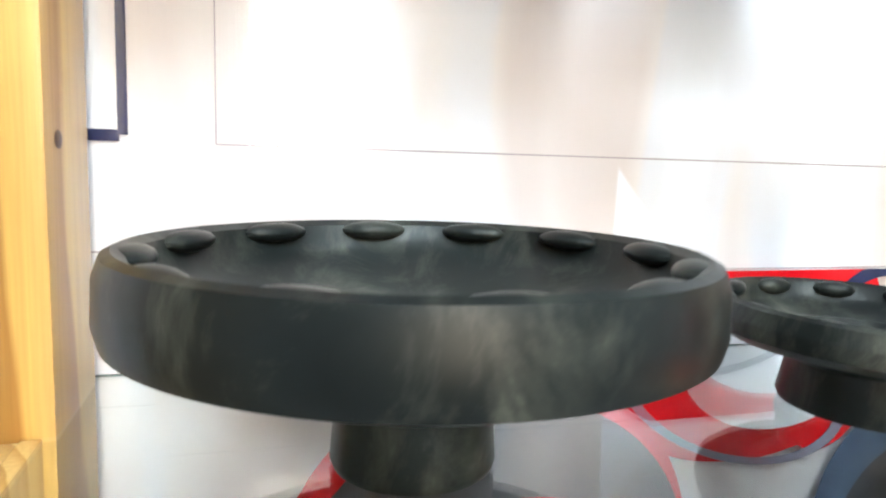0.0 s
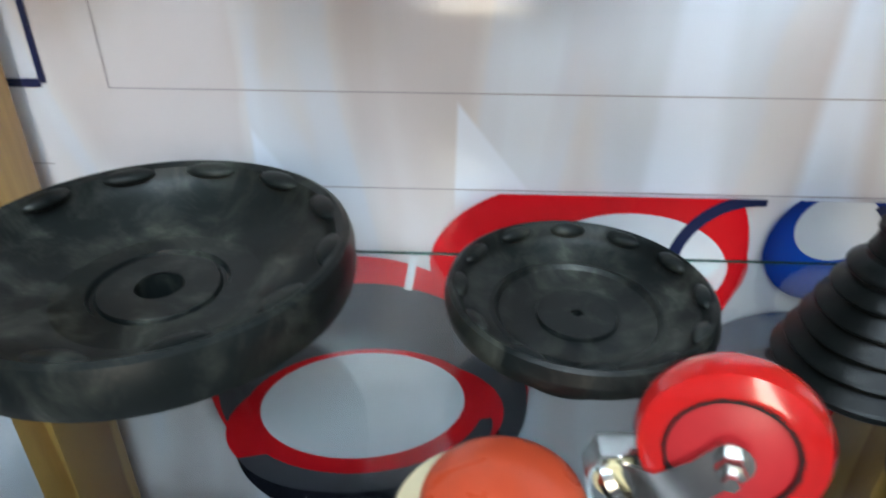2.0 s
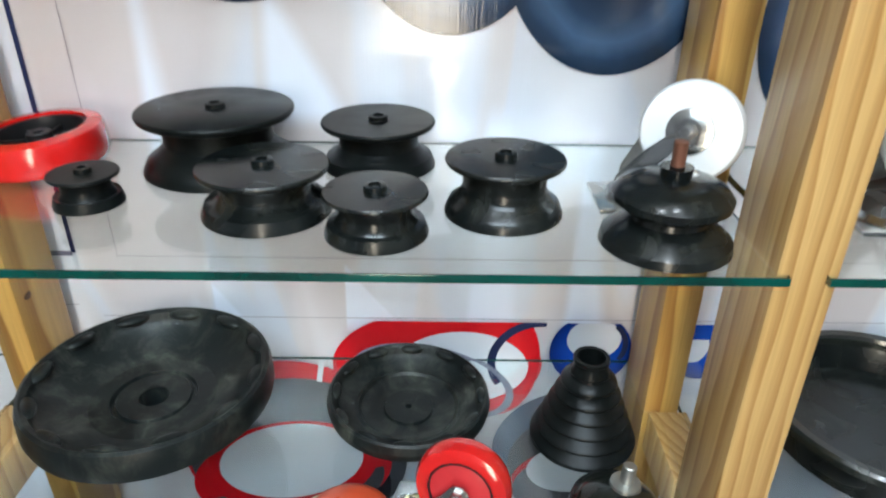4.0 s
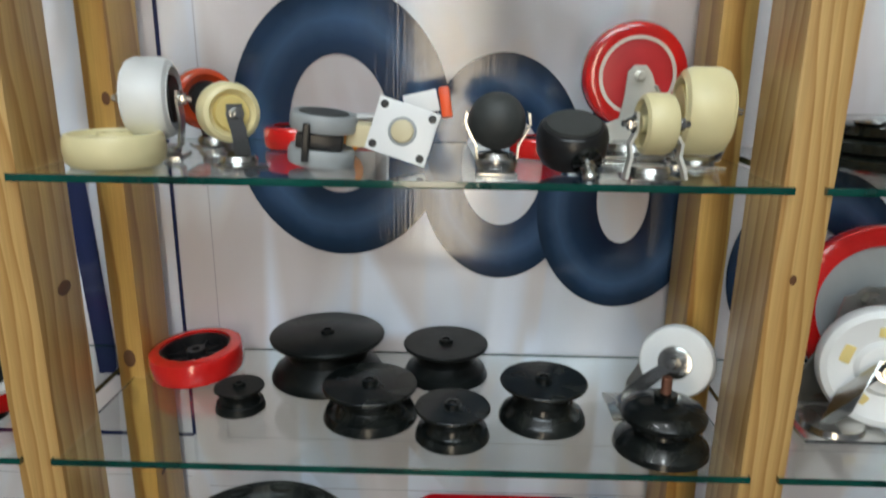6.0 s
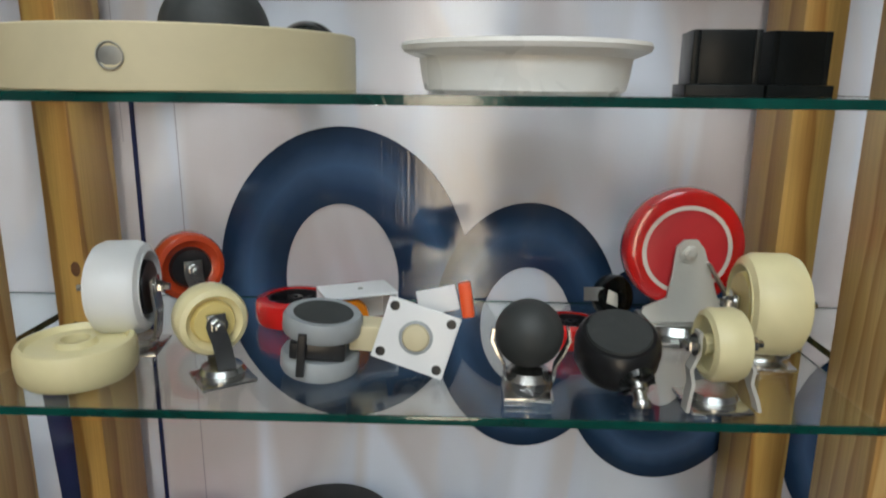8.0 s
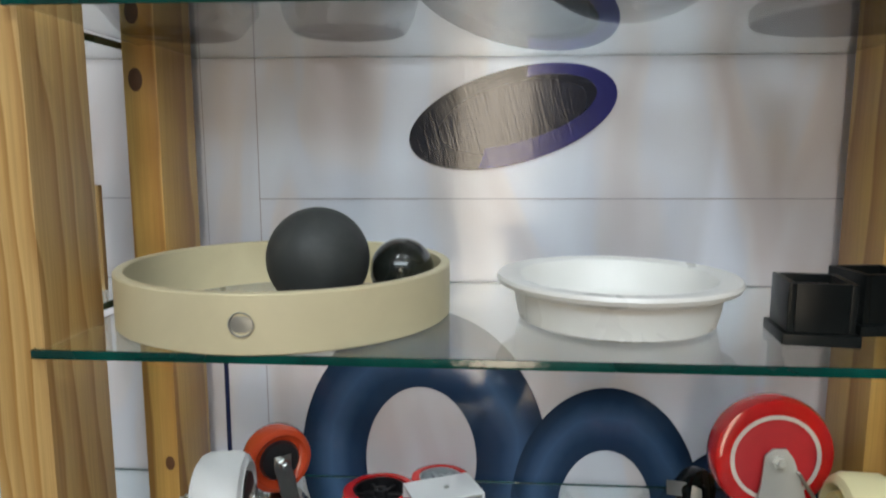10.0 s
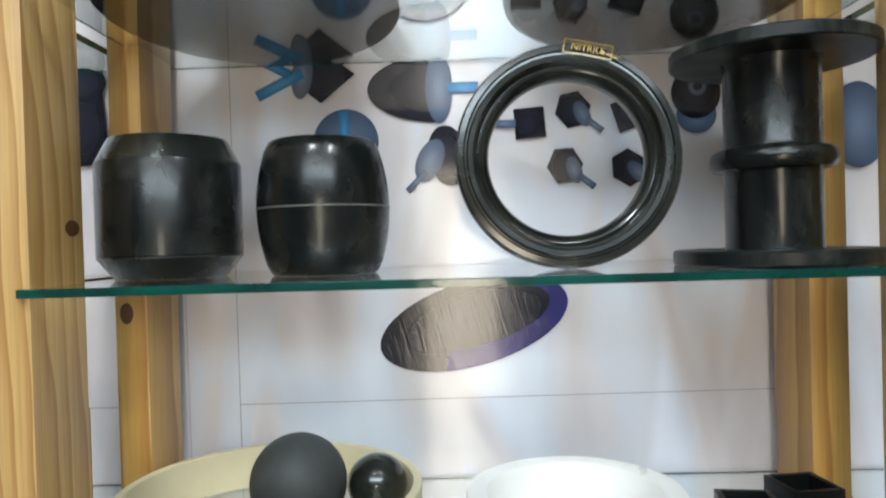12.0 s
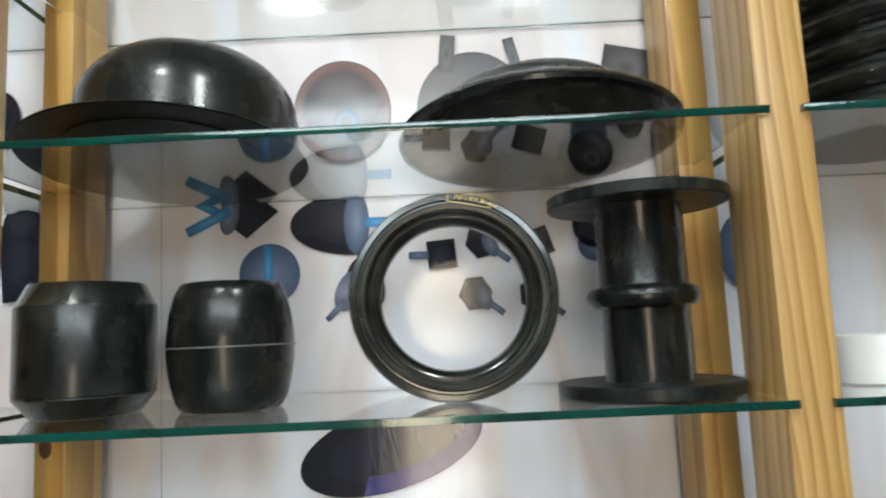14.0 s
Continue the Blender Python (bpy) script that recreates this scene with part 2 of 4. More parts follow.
INK_LINE = ink("hairline_print", [(0.0, (0.36, 0.32, 0.36)), (1.0, (0.40, 0.36, 0.40))])
WALL_PAINT = plain("wall_paint", (0.56, 0.56, 0.59), 0.7, vary=0.05, grain=20)
CEILING_PAINT = plain("ceiling_paint", (0.74, 0.74, 0.74), 0.8, vary=0.04, grain=20)
FLOOR_STUFF = plain("grey_carpet", (0.07, 0.07, 0.08), 0.9, vary=0.25, grain=120)


def glowing(name, colour, strength):
    m, t, b = material(name)
    b.inputs["Base Color"].default_value = (0.8, 0.8, 0.8, 1)
    b.inputs["Emission Color"].default_value, b.inputs["Emission Strength"].default_value = (*colour, 1), strength
    return m


LAMP_GLOW = glowing("lamp_glow", (1.0, 0.97, 0.92), 22.0)
PANEL_GLOW = glowing("panel_glow", (0.95, 0.97, 1.0), 3.0)
# glow of the added panel that makes the warm streak in the banner
STREAK_GLOW = glowing("streak_panel_glow", (1.0, 0.82, 0.58), 9.5)

# ---------------------------------------------------------------- mesh helpers


def mesh_object(name, bm, mat, smooth=True):
    me = bpy.data.meshes.new(name)
    bmesh.ops.recalc_face_normals(bm, faces=bm.faces)
    bm.to_mesh(me)
    bm.free()
    for m in mat if isinstance(mat, (list, tuple)) else [mat]:
        me.materials.append(m)
    if smooth:
        for p in me.polygons:
            p.use_smooth = True
        me.set_sharp_from_angle(angle=radians(38))
    return new(name, me)


def part(name, bm, mat, parent, label=""):
    ob = mesh_object(name, bm, mat)
    ob.parent = parent
    if label:
        ob["label"] = label
    return ob


def thing(name, label, category, m, group=""):
    ob = tagged(new(name), label, category, group)
    ob.empty_display_size = 0.02
    ob.matrix_world = m
    return ob


def box(bm, x0, x1, y0, y1, z0, z1, bevel=0.0, m=None):
    made = bmesh.ops.create_cube(bm, size=1.0)["verts"]
    bmesh.ops.scale(bm, verts=made, vec=(x1 - x0, y1 - y0, z1 - z0))
    bmesh.ops.translate(bm, verts=made, vec=((x0 + x1) / 2, (y0 + y1) / 2, (z0 + z1) / 2))
    if bevel:
        edges = list({e for v in made for e in v.link_edges})
        made = list({v for f in bmesh.ops.bevel(bm, geom=edges, offset=bevel, segments=2, affect="EDGES", profile=0.6)["faces"] for v in f.verts} | {v for v in made if v.is_valid})
    if m is not None:
        bmesh.ops.transform(bm, matrix=m, verts=made)
    return bm


def solid_box(*a, **k):
    return box(bmesh.new(), *a, **k)


def lathe(profile, steps=48, m=None, bm=None, closed=False):
    """Turns a profile of (radius, height) round z. closed: the profile is a loop, as of a ring."""
    bm = bm or bmesh.new()
    rows = []
    for r, z in profile:
        if r < 1e-6:
            rows.append([bm.verts.new((0, 0, z))])
        else:
            rows.append([bm.verts.new((r * math.cos(2 * math.pi * k / steps), r * math.sin(2 * math.pi * k / steps), z)) for k in range(steps)])
    pairs = list(zip(rows, rows[1:])) + ([(rows[-1], rows[0])] if closed else [])
    for a, b in pairs:
        for k in range(steps):
            n = (k + 1) % steps
            if len(a) == 1 and len(b) > 1:
                bm.faces.new((a[0], b[k], b[n]))
            elif len(b) == 1 and len(a) > 1:
                bm.faces.new((a[k], a[n], b[0]))
            elif len(a) > 1:
                bm.faces.new((a[k], a[n], b[n], b[k]))
    if m is not None:
        bmesh.ops.transform(bm, matrix=m, verts=[v for row in rows for v in row])
    return bm


def rod(a, b, r, steps=16, bm=None, r2=None):
    a, b = Vector(a), Vector(b)
    m = Matrix.Translation(a) @ (b - a).to_track_quat("Z", "Y").to_matrix().to_4x4()
    h = (b - a).length
    e = min(r, h) * 0.18
    q = r if r2 is None else r2
    return lathe([(0, 0), (r - e, 0), (r, e), (q, h - e), (q - e, h), (0, h)], steps, m, bm)


def strap(points, width, thick, across, bm=None):
    """A bent flat bar through the points; across: the way its width runs."""
    bm = bm or bmesh.new()
    across = Vector(across).normalized() * width / 2
    pts = [Vector(p) for p in points]
    rows = []
    for k, p in enumerate(pts):
        d = (pts[min(k + 1, len(pts) - 1)] - pts[max(k - 1, 0)]).normalized()
        n = d.cross(across).normalized() * thick / 2
        rows.append([bm.verts.new(p + s) for s in (-across - n, across - n, across + n, -across + n)])
    for a, b in zip(rows, rows[1:]):
        for k in range(4):
            bm.faces.new((a[k], a[(k + 1) % 4], b[(k + 1) % 4], b[k]))
    bm.faces.new(rows[0][::-1])
    bm.faces.new(rows[-1])
    return bm


def ball(r, m=None, bm=None, seg=40):
    bm = bm or bmesh.new()
    made = bmesh.ops.create_uvsphere(bm, u_segments=seg, v_segments=seg // 2, radius=r)["verts"]
    if m is not None:
        bmesh.ops.transform(bm, matrix=m, verts=made)
    return bm


def tyre_profile(r, w, hole, round_=0.25):
    """A wheel's closed section: tread radius r, width w, bore radius hole, soft shoulders."""
    h, s = w / 2, w * round_
    return [(hole, -h), (r - s, -h), (r - s * 0.3, -h + s * 0.3), (r, -h + s), (r, h - s), (r - s * 0.3, h - s * 0.3), (r - s, h), (hole, h)]


AXIS_X, AXIS_Y = pose(0, 0, 0, 0, 90, 0), pose(0, 0, 0, 90, 0, 0)


def axis_to(way):
    """Turns z to the given way."""
    return Vector(way).to_track_quat("Z", "Y").to_matrix().to_4x4()


def bolt(parent, m, r=0.008, length=0.012, mat=None, washer=True):
    bm = bmesh.new()
    if washer:
        lathe([(0, 0), (r * 1.5, 0), (r * 1.5, 0.0016), (0, 0.0016)], 20, m, bm)
    lathe([(0, 0.0015), (r, 0.0015), (r, length * 0.55), (r * 0.92, length * 0.6), (r * 0.55, length * 0.62), (r * 0.55, length), (0, length)], 6, m, bm)
    return part("axle_bolt", bm, mat or ZINC, parent, "bright zinc axle nut")


# ---------------------------------------------------------------- room
def slab(name, x0, x1, y0, y1, z0, z1, mat, label, category, bevel=0.0):
    ob = mesh_object(name, solid_box(x0, x1, y0, y1, z0, z1, bevel=bevel), mat)
    return tagged(ob, label, category, kind="structure")


FLOOR_Z, CEIL_Z = -0.30, 2.76
slab("floor", -3.2, 4.0, -4.6, 0.75, FLOOR_Z - 0.1, FLOOR_Z, FLOOR_STUFF, "dark grey carpet floor of the exhibition hall", "floor")
slab("ceiling", -3.2, 4.0, -4.6, 0.75, CEIL_Z, CEIL_Z + 0.1, CEILING_PAINT, "plain white ceiling above the stand", "ceiling")
slab("wall_north", -3.2, 4.0, 0.60, 0.75, FLOOR_Z, CEIL_Z, WALL_PAINT, "plain grey wall behind the banner", "wall")
# unseen front panel added to keep aisle light from under the lowest shelf
slab("base_shade_panel", -0.95, 1.75, -0.03, -0.012, FLOOR_Z, 0.335, WALL_PAINT, "plain grey panel, unseen, added to shade the space under the lowest shelf", "panel")
slab("wall_south", -3.2, 4.0, -4.6, -4.45, FLOOR_Z, CEIL_Z, WALL_PAINT, "plain grey wall across the aisle", "wall")
slab("wall_west", -3.35, -3.2, -4.6, 0.75, FLOOR_Z, CEIL_Z, WALL_PAINT, "plain grey side wall", "wall")
slab("wall_east", 4.0, 4.15, -4.6, 0.75, FLOOR_Z, CEIL_Z, WALL_PAINT, "plain grey side wall", "wall")


def ceiling_lamp(x, y, sx, sy, glow, label):
    t = thing("ceiling_lamp", label, "lamp", pose(x, y, CEIL_Z), "lamps on the ceiling")
    part("housing", solid_box(-sx / 2 - 0.02, sx / 2 + 0.02, -sy / 2 - 0.02, sy / 2 + 0.02, -0.035, -0.001, bevel=0.004), WHITE_PAINT, t)
    part("diffuser", solid_box(-sx / 2, sx / 2, -sy / 2, sy / 2, -0.040, -0.036), glow, t, "glowing diffuser")


ceiling_lamp(0.05, -0.75, 0.16, 0.16, LAMP_GLOW, "small square warm white ceiling downlight")
ceiling_lamp(0.75, -0.75, 0.16, 0.16, LAMP_GLOW, "small square warm white ceiling downlight")
ceiling_lamp(0.40, -1.9, 2.2, 1.0, PANEL_GLOW, "long white ceiling light panel")
# warm glowing panel added opposite, unseen itself, to reflect as the banner's streak
streak_panel = thing("added_glow_panel", "tall warm glowing panel added across the aisle for the streak reflected in the banner", "light box", pose(0.40, -2.7, FLOOR_Z))
part("case", solid_box(-0.23, 0.23, -0.10, -0.004, 0.0, 2.35, bevel=0.006), PINE, streak_panel)
part("lit_face", solid_box(-0.20, 0.20, -0.003, 0.002, 0.25, 2.30), STREAK_GLOW, streak_panel, "warm glowing face")

# ---------------------------------------------------------------- printed banner
banner = thing("banner", "glossy lilac vinyl banner printed with rubber goods", "banner", pose(0, 0, 0))
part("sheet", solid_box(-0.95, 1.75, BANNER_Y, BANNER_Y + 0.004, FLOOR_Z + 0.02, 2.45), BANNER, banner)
LAYER = [0]


def printed(name, bm, mat, x, z, rx, rz, turn=0.0, label=""):
    """A flat printed patch of unit size laid on the sheet, each a little prouder than the one before."""
    LAYER[0] += 1
    ob = part(name, bm, mat, banner, label)
    ob.matrix_local = pose(x, BANNER_Y - 0.0006 - 0.00012 * LAYER[0], z, 0, -turn, 0) @ Matrix.Diagonal((rx, 1, rz, 1))
    return ob


def disc_patch(a0=0.0, a1=360.0, hole=0.0, hx=0.0, hz=0.0, top=9.0, hole_z=None, steps=72):
    """A unit disc or ring in the x-z plane, cut off above top; the hole may lie off the middle."""
    bm = bmesh.new()
    hole_z = hole if hole_z is None else hole_z
    ks = [math.radians(a0 + (a1 - a0) * k / steps) for k in range(steps + 1)]
    outer = [bm.verts.new((math.cos(a), 0, min(top, math.sin(a)))) for a in ks]
    inner = [bm.verts.new((hx + hole * math.cos(a), 0, min(top, hz + hole_z * math.sin(a)))) for a in ks]
    for k in range(steps):
        bm.faces.new((outer[k], outer[k + 1], inner[k + 1], inner[k]))
    bmesh.ops.remove_doubles(bm, verts=bm.verts, dist=1e-5)
    return bm


def bar_patch():
    bm = bmesh.new()
    bm.faces.new([bm.verts.new((x, 0, z)) for x, z in ((-1, -1), (1, -1), (1, 1), (-1, 1))])
    return bm


def hairline(x0, z0, x1, z1, w=0.0011, mat=None):
    d = math.hypot(x1 - x0, z1 - z0)
    printed("printed_line", bar_patch(), mat or INK_LINE, (x0 + x1) / 2, (z0 + z1) / 2, d / 2, w / 2, math.degrees(math.atan2(z1 - z0, x1 - x0)))


# seams and the navy outline
hairline(0.089, 0.502, 1.72, 0.504)
hairline(-0.90, 0.428, 0.02, 0.430)
hairline(0.05, 0.4125, 1.72, 0.4145)
hairline(-0.90, 0.376, 0.05, 0.375)
hairline(0.089, 0.502, 0.084, 1.90)
hairline(0.019, 1.20, 0.016, 1.60, 0.0008)
hairline(0.085, 1.367, 0.80, 1.372)
hairline(-0.90, 1.366, 0.0, 1.367)
hairline(0.032, 0.506, 0.033, 1.30, 0.0062, INK_NAVY)
hairline(0.030, 0.5055, -0.60, 0.505, 0.0075, INK_NAVY)

# inner tubes in the middle of the banner
printed("printed_tube", disc_patch(hole=0.45, hole_z=0.51, hx=-0.02), INK_TUBE, 0.292, 1.026, 0.161, 0.196)
printed("printed_tube", disc_patch(hole=0.49, hole_z=0.50), INK_TUBE, 0.527, 0.964, 0.121, 0.167)
printed("printed_tube", disc_patch(hole=0.31, hole_z=0.46, hx=0.02, hz=0.12), INK_TUBE, 0.706, 0.908, 0.124, 0.154)
printed("printed_tube", disc_patch(hole=0.36, hole_z=0.46), INK_TUBE, 1.005, 0.815, 0.130, 0.150)
printed("printed_band", bar_patch(), INK_NAVY, -0.106, 0.775, 0.017, 0.160, 3.0)
printed("printed_cap", disc_patch(), INK_BLACK, 0.400, 1.468, 0.128, 0.056, 15.0)
printed("printed_cap_rim", disc_patch(-115, 75, hole=0.80, hole_z=0.66, hx=0.02, hz=0.10), INK_CAP_RIM, 0.400, 1.468, 0.128, 0.056, 15.0)

# upper part: mounts, buffers and bushes
printed("printed_cone", disc_patch(steps=4), INK_BLACK, 0.206, 1.801, 0.046, 0.037)
printed("printed_cone_base", disc_patch(), INK_STEEL, 0.182, 1.801, 0.014, 0.031, -8.0)
printed("printed_stem", bar_patch(), INK_SKY, 0.152, 1.790, 0.034, 0.0075, 26.0)
printed("printed_stem", bar_patch(), INK_SKY, 0.144, 1.814, 0.024, 0.0065, -28.0)
printed("printed_bullet", disc_patch(90, 270), INK_BLACK, 0.362, 1.779, 0.094, 0.045)
printed("printed_bullet_base", disc_patch(), INK_STEEL, 0.362, 1.779, 0.018, 0.046)
printed("printed_stem", bar_patch(), INK_SKY, 0.394, 1.779, 0.020, 0.007)
printed("printed_dome", disc_patch(), INK_STEEL, 0.238, 1.712, 0.043, 0.043)
printed("printed_rib", bar_patch(), INK_SKY, 0.236, 1.722, 0.006, 0.030)
printed("printed_buffer", disc_patch(), INK_BLACK, 0.372, 1.690, 0.026, 0.040, 10.0)
printed("printed_buffer_base", disc_patch(), INK_STEEL, 0.348, 1.684, 0.017, 0.030, -25.0)
printed("printed_stem", bar_patch(), INK_STEEL, 0.330, 1.657, 0.018, 0.004, 45.0)
for x, z, turn in ((0.541, 1.743, 12.0), (0.529, 1.670, 4.0), (0.612, 1.665, 30.0)):
    printed("printed_mount", disc_patch(steps=6), INK_BLACK, x - 0.004, z + 0.002, 0.024, 0.026, turn)
    printed("printed_mount_face", disc_patch(), INK_STEEL, x + 0.008, z - 0.004, 0.010, 0.018, turn + 14)
    printed("printed_stem", bar_patch(), INK_STEEL, x + 0.024, z - 0.019, 0.013, 0.0045, -38.0)
printed("printed_mount", bar_patch(), INK_BLACK, 0.480, 1.729, 0.020, 0.020, 4.0)
printed("printed_stem", bar_patch(), INK_STEEL, 0.448, 1.729, 0.014, 0.005)
printed("printed_mount", bar_patch(), INK_BLACK, 0.612, 1.738, 0.022, 0.020, 18.0)
printed("printed_bush_base", disc_patch(), INK_STEEL, 0.697, 1.733, 0.026, 0.024)
printed("printed_bush", disc_patch(), INK_BLACK, 0.697, 1.762, 0.032, 0.034)
printed("printed_bush_eye", disc_patch(hole=0.5), INK_STEEL, 0.699, 1.770, 0.012, 0.012)
printed("printed_mount", disc_patch(), INK_BLACK, 0.757, 1.715, 0.020, 0.030)
printed("printed_bush", disc_patch(), INK_STEEL, 0.905, 1.714, 0.040, 0.056)
printed("printed_disc", disc_patch(), INK_BROWN, 0.347, 1.945, 0.069, 0.072)
printed("printed_disc_eye", disc_patch(hole=0.5), INK_STEEL, 0.352, 1.925, 0.018, 0.020)
printed("printed_mount", disc_patch(), INK_GREY, 0.534, 1.935, 0.080, 0.086)
printed("printed_stem", bar_patch(), INK_GREY, 0.500, 2.020, 0.011, 0.028, -6.0)
printed("printed_stem", bar_patch(), INK_GREY, 0.596, 2.010, 0.008, 0.030, 14.0)
printed("printed_mount", bar_patch(), INK_GREY, 0.757, 1.985, 0.036, 0.032, -12.0)
printed("printed_bush", bar_patch(), INK_BLACK, -0.110, 1.745, 0.030, 0.055, 4.0)
printed("printed_bush", disc_patch(), INK_BLACK, -0.108, 1.800, 0.030, 0.026)
printed("printed_mount", disc_patch(), INK_BLACK, -0.148, 1.955, 0.030, 0.040)

# lower part: the red and blue rings, cut off level at the seam
CUT = 0.4125
printed("printed_ring", disc_patch(top=(CUT - 0.335) / 0.095), INK_RED, 0.515, 0.335, 0.150, 0.095)
printed("printed_ring", disc_patch(top=(CUT - 0.343) / 0.100), INK_RED, 0.600, 0.343, 0.062, 0.100)
printed("printed_ring_inside", disc_patch(), INK_WHITE, 0.550, 0.331, 0.096, 0.065)
printed("printed_arc", disc_patch(86, 215, hole=0.84, top=(CUT - 0.342) / 0.076), INK_NAVY, 0.662, 0.342, 0.076, 0.076)
printed("printed_ring", disc_patch(top=(CUT - 0.365) / 0.062), INK_BLUE, 0.732, 0.365, 0.058, 0.062)
printed("printed_ring_inside", disc_patch(top=(CUT - 0.386) / 0.034), INK_WHITE, 0.735, 0.386, 0.038, 0.034)
printed("printed_arc", disc_patch(-30, 46, hole=0.86), INK_NAVY, 0.728, 0.375, 0.056, 0.050)
printed("printed_ring", disc_patch(top=(CUT - 0.375) / 0.060), INK_BLUE, 0.890, 0.375, 0.046, 0.060)
printed("printed_ring_inside", disc_patch(top=(CUT - 0.40) / 0.03), INK_WHITE, 0.872, 0.375, 0.026, 0.030)
printed("printed_hose", disc_patch(), INK_RED, 0.296, 0.165, 0.174, 0.174, 12.0)
printed("printed_hose_face", disc_patch(), INK_GREY, 0.300, 0.150, 0.170, 0.158, 12.0)
printed("printed_hose_shade", disc_patch(), INK_BLACK, 0.290, 0.080, 0.156, 0.120, 16.0)
printed("printed_hose_rim", disc_patch(), INK_RED, 0.287, 0.116, 0.162, 0.094, 15.0)
printed("printed_hose_shade", disc_patch(180, 360), INK_GREY, 0.285, 0.098, 0.152, 0.086, 15.0)
printed("printed_hose_rim", disc_patch(), INK_RED, 0.287, 0.134, 0.138, 0.090, 15.0)
printed("printed_hose_inside", disc_patch(), INK_WHITE, 0.288, 0.144, 0.116, 0.075, 15.0)
printed("printed_tick", bar_patch(), INK_WHITE, 0.347, 0.322, 0.004, 0.020, -10.0)
printed("printed_arc", disc_patch(hole=0.90), INK_LILAC, 0.510, 0.306, 0.122, 0.064, -18.0)
printed("printed_hose", disc_patch(), INK_STEEL, 0.715, 0.180, 0.115, 0.110, 10.0)
printed("printed_hose_face", disc_patch(), INK_GREY, 0.730, 0.150, 0.105, 0.100, 8.0)
printed("printed_hose_rim", disc_patch(), INK_RED, 0.730, 0.105, 0.098, 0.075)
printed("printed_hose_shade", disc_patch(), INK_GREY, 0.732, 0.095, 0.096, 0.072)
printed("printed_hose_inside", disc_patch(), INK_WHITE, 0.722, 0.135, 0.066, 0.048)

# ---------------------------------------------------------------- timber frame and glass shelves
SHELF_Z = {"s1": 0.350, "s2": 0.672, "s3": 1.004, "s4": 1.266, "s5": 1.546, "s6": 1.821, "s7": 2.062}
GLASS_T = 0.008


def post(name, x0, x1, y0, y1, mat, label, knots=(), group="timber posts"):
    t = thing(name, label, "post", pose(0, 0, 0), group)
    part("timber", solid_box(x0, x1, y0, y1, FLOOR_Z, 2.50, bevel=0.0025), mat, t)
    for kx, kz, r, side in knots:
        m = pose(kx, y0 - 0.0003, kz, 90) if side == "front" else pose(x1 + 0.0003, kx, kz, 0, 90)
        part("knot", lathe([(0, 0.0006), (r * 0.5, 0.0006), (r, 0.0)], 18, m @ Matrix.Diagonal((0.8, 1.25, 1, 1))), KNOT, t, "dark brown knot")
    return t


post("front_post", -0.044, 0.008, 0.006, 0.096, PINE, "pale straight-grained pine front post notched for the glass", ((0.060, 0.86, 0.011, "side"), (0.075, 1.60, 0.010, "side")))
post("front_post", 0.791, 0.842, 0.006, 0.094, PINE, "pale straight-grained pine front post notched for the glass", ((0.815, 0.905, 0.0045, "front"),))
post("back_post", -0.022, 0.016, 0.212, 0.304, PINE_DEEP, "golden varnished pine back post with dark knots", ((-0.004, 0.700, 0.011, "front"), (0.006, 1.066, 0.007, "front"), (-0.008, 1.503, 0.010, "front"), (0.235, 0.50, 0.006, "side")))
post("back_post", 0.783, 0.827, 0.212, 0.304, PINE_DEEP, "golden varnished pine back post against the banner")
for x in (-0.878, 1.625):
    post("front_post", x, x + 0.05, 0.006, 0.094, PINE, "pale pine front post at the end of the next bay")
    post("back_post", x, x + 0.042, 0.212, 0.304, PINE_DEEP, "golden varnished pine back post at the end of the next bay")
for x0, x1 in ((-0.040, 0.010), (0.789, 0.838)):
    rail = tagged(mesh_object("side_rail", solid_box(x0, x1, 0.097, 0.211, 0.285, 0.349, bevel=0.002), PINE), "short pine rail between front and back posts under the glass", "rail", "side rails")


def glass_shelf(x0, x1, z, label):
    t = thing("glass_shelf", label, "shelf", pose(0, 0, 0), "glass shelves")
    bm = bmesh.new()
    y0, y1, z0 = 0.0, 0.318, z - GLASS_T
    box(bm, x0, x1, y0, y1, z0, z, bevel=0.0)
    for f in bm.faces:
        f.material_index = 0 if abs(f.normal.z) > 0.5 else 1
    pane = part("pane", bm, [GLASS, GLASS_EDGE], t, "clear float glass with dark green cut edges")
    pane.visible_shadow = False
    part("front_edge", solid_box(x0, x1, -0.0014, -0.0001, z0 + 0.0003, z - 0.0003, bevel=0.0004), GLASS_EDGE, t, "polished dark green front edge")
    return t


for key, z in SHELF_Z.items():
    glass_shelf(0.0, 0.800, z, "clear glass shelf with dark green polished edges between pine posts")
    glass_shelf(0.832, 1.622, z, "clear glass shelf with dark green edges in the next bay")
    glass_shelf(-0.826, -0.036, z, "clear glass shelf with dark green edges in the next bay")

# ---------------------------------------------------------------- lowest shelf
S1, S2, S3, S4, S5, S6 = (SHELF_Z[k] for k in ("s1", "s2", "s3", "s4", "s5", "s6"))


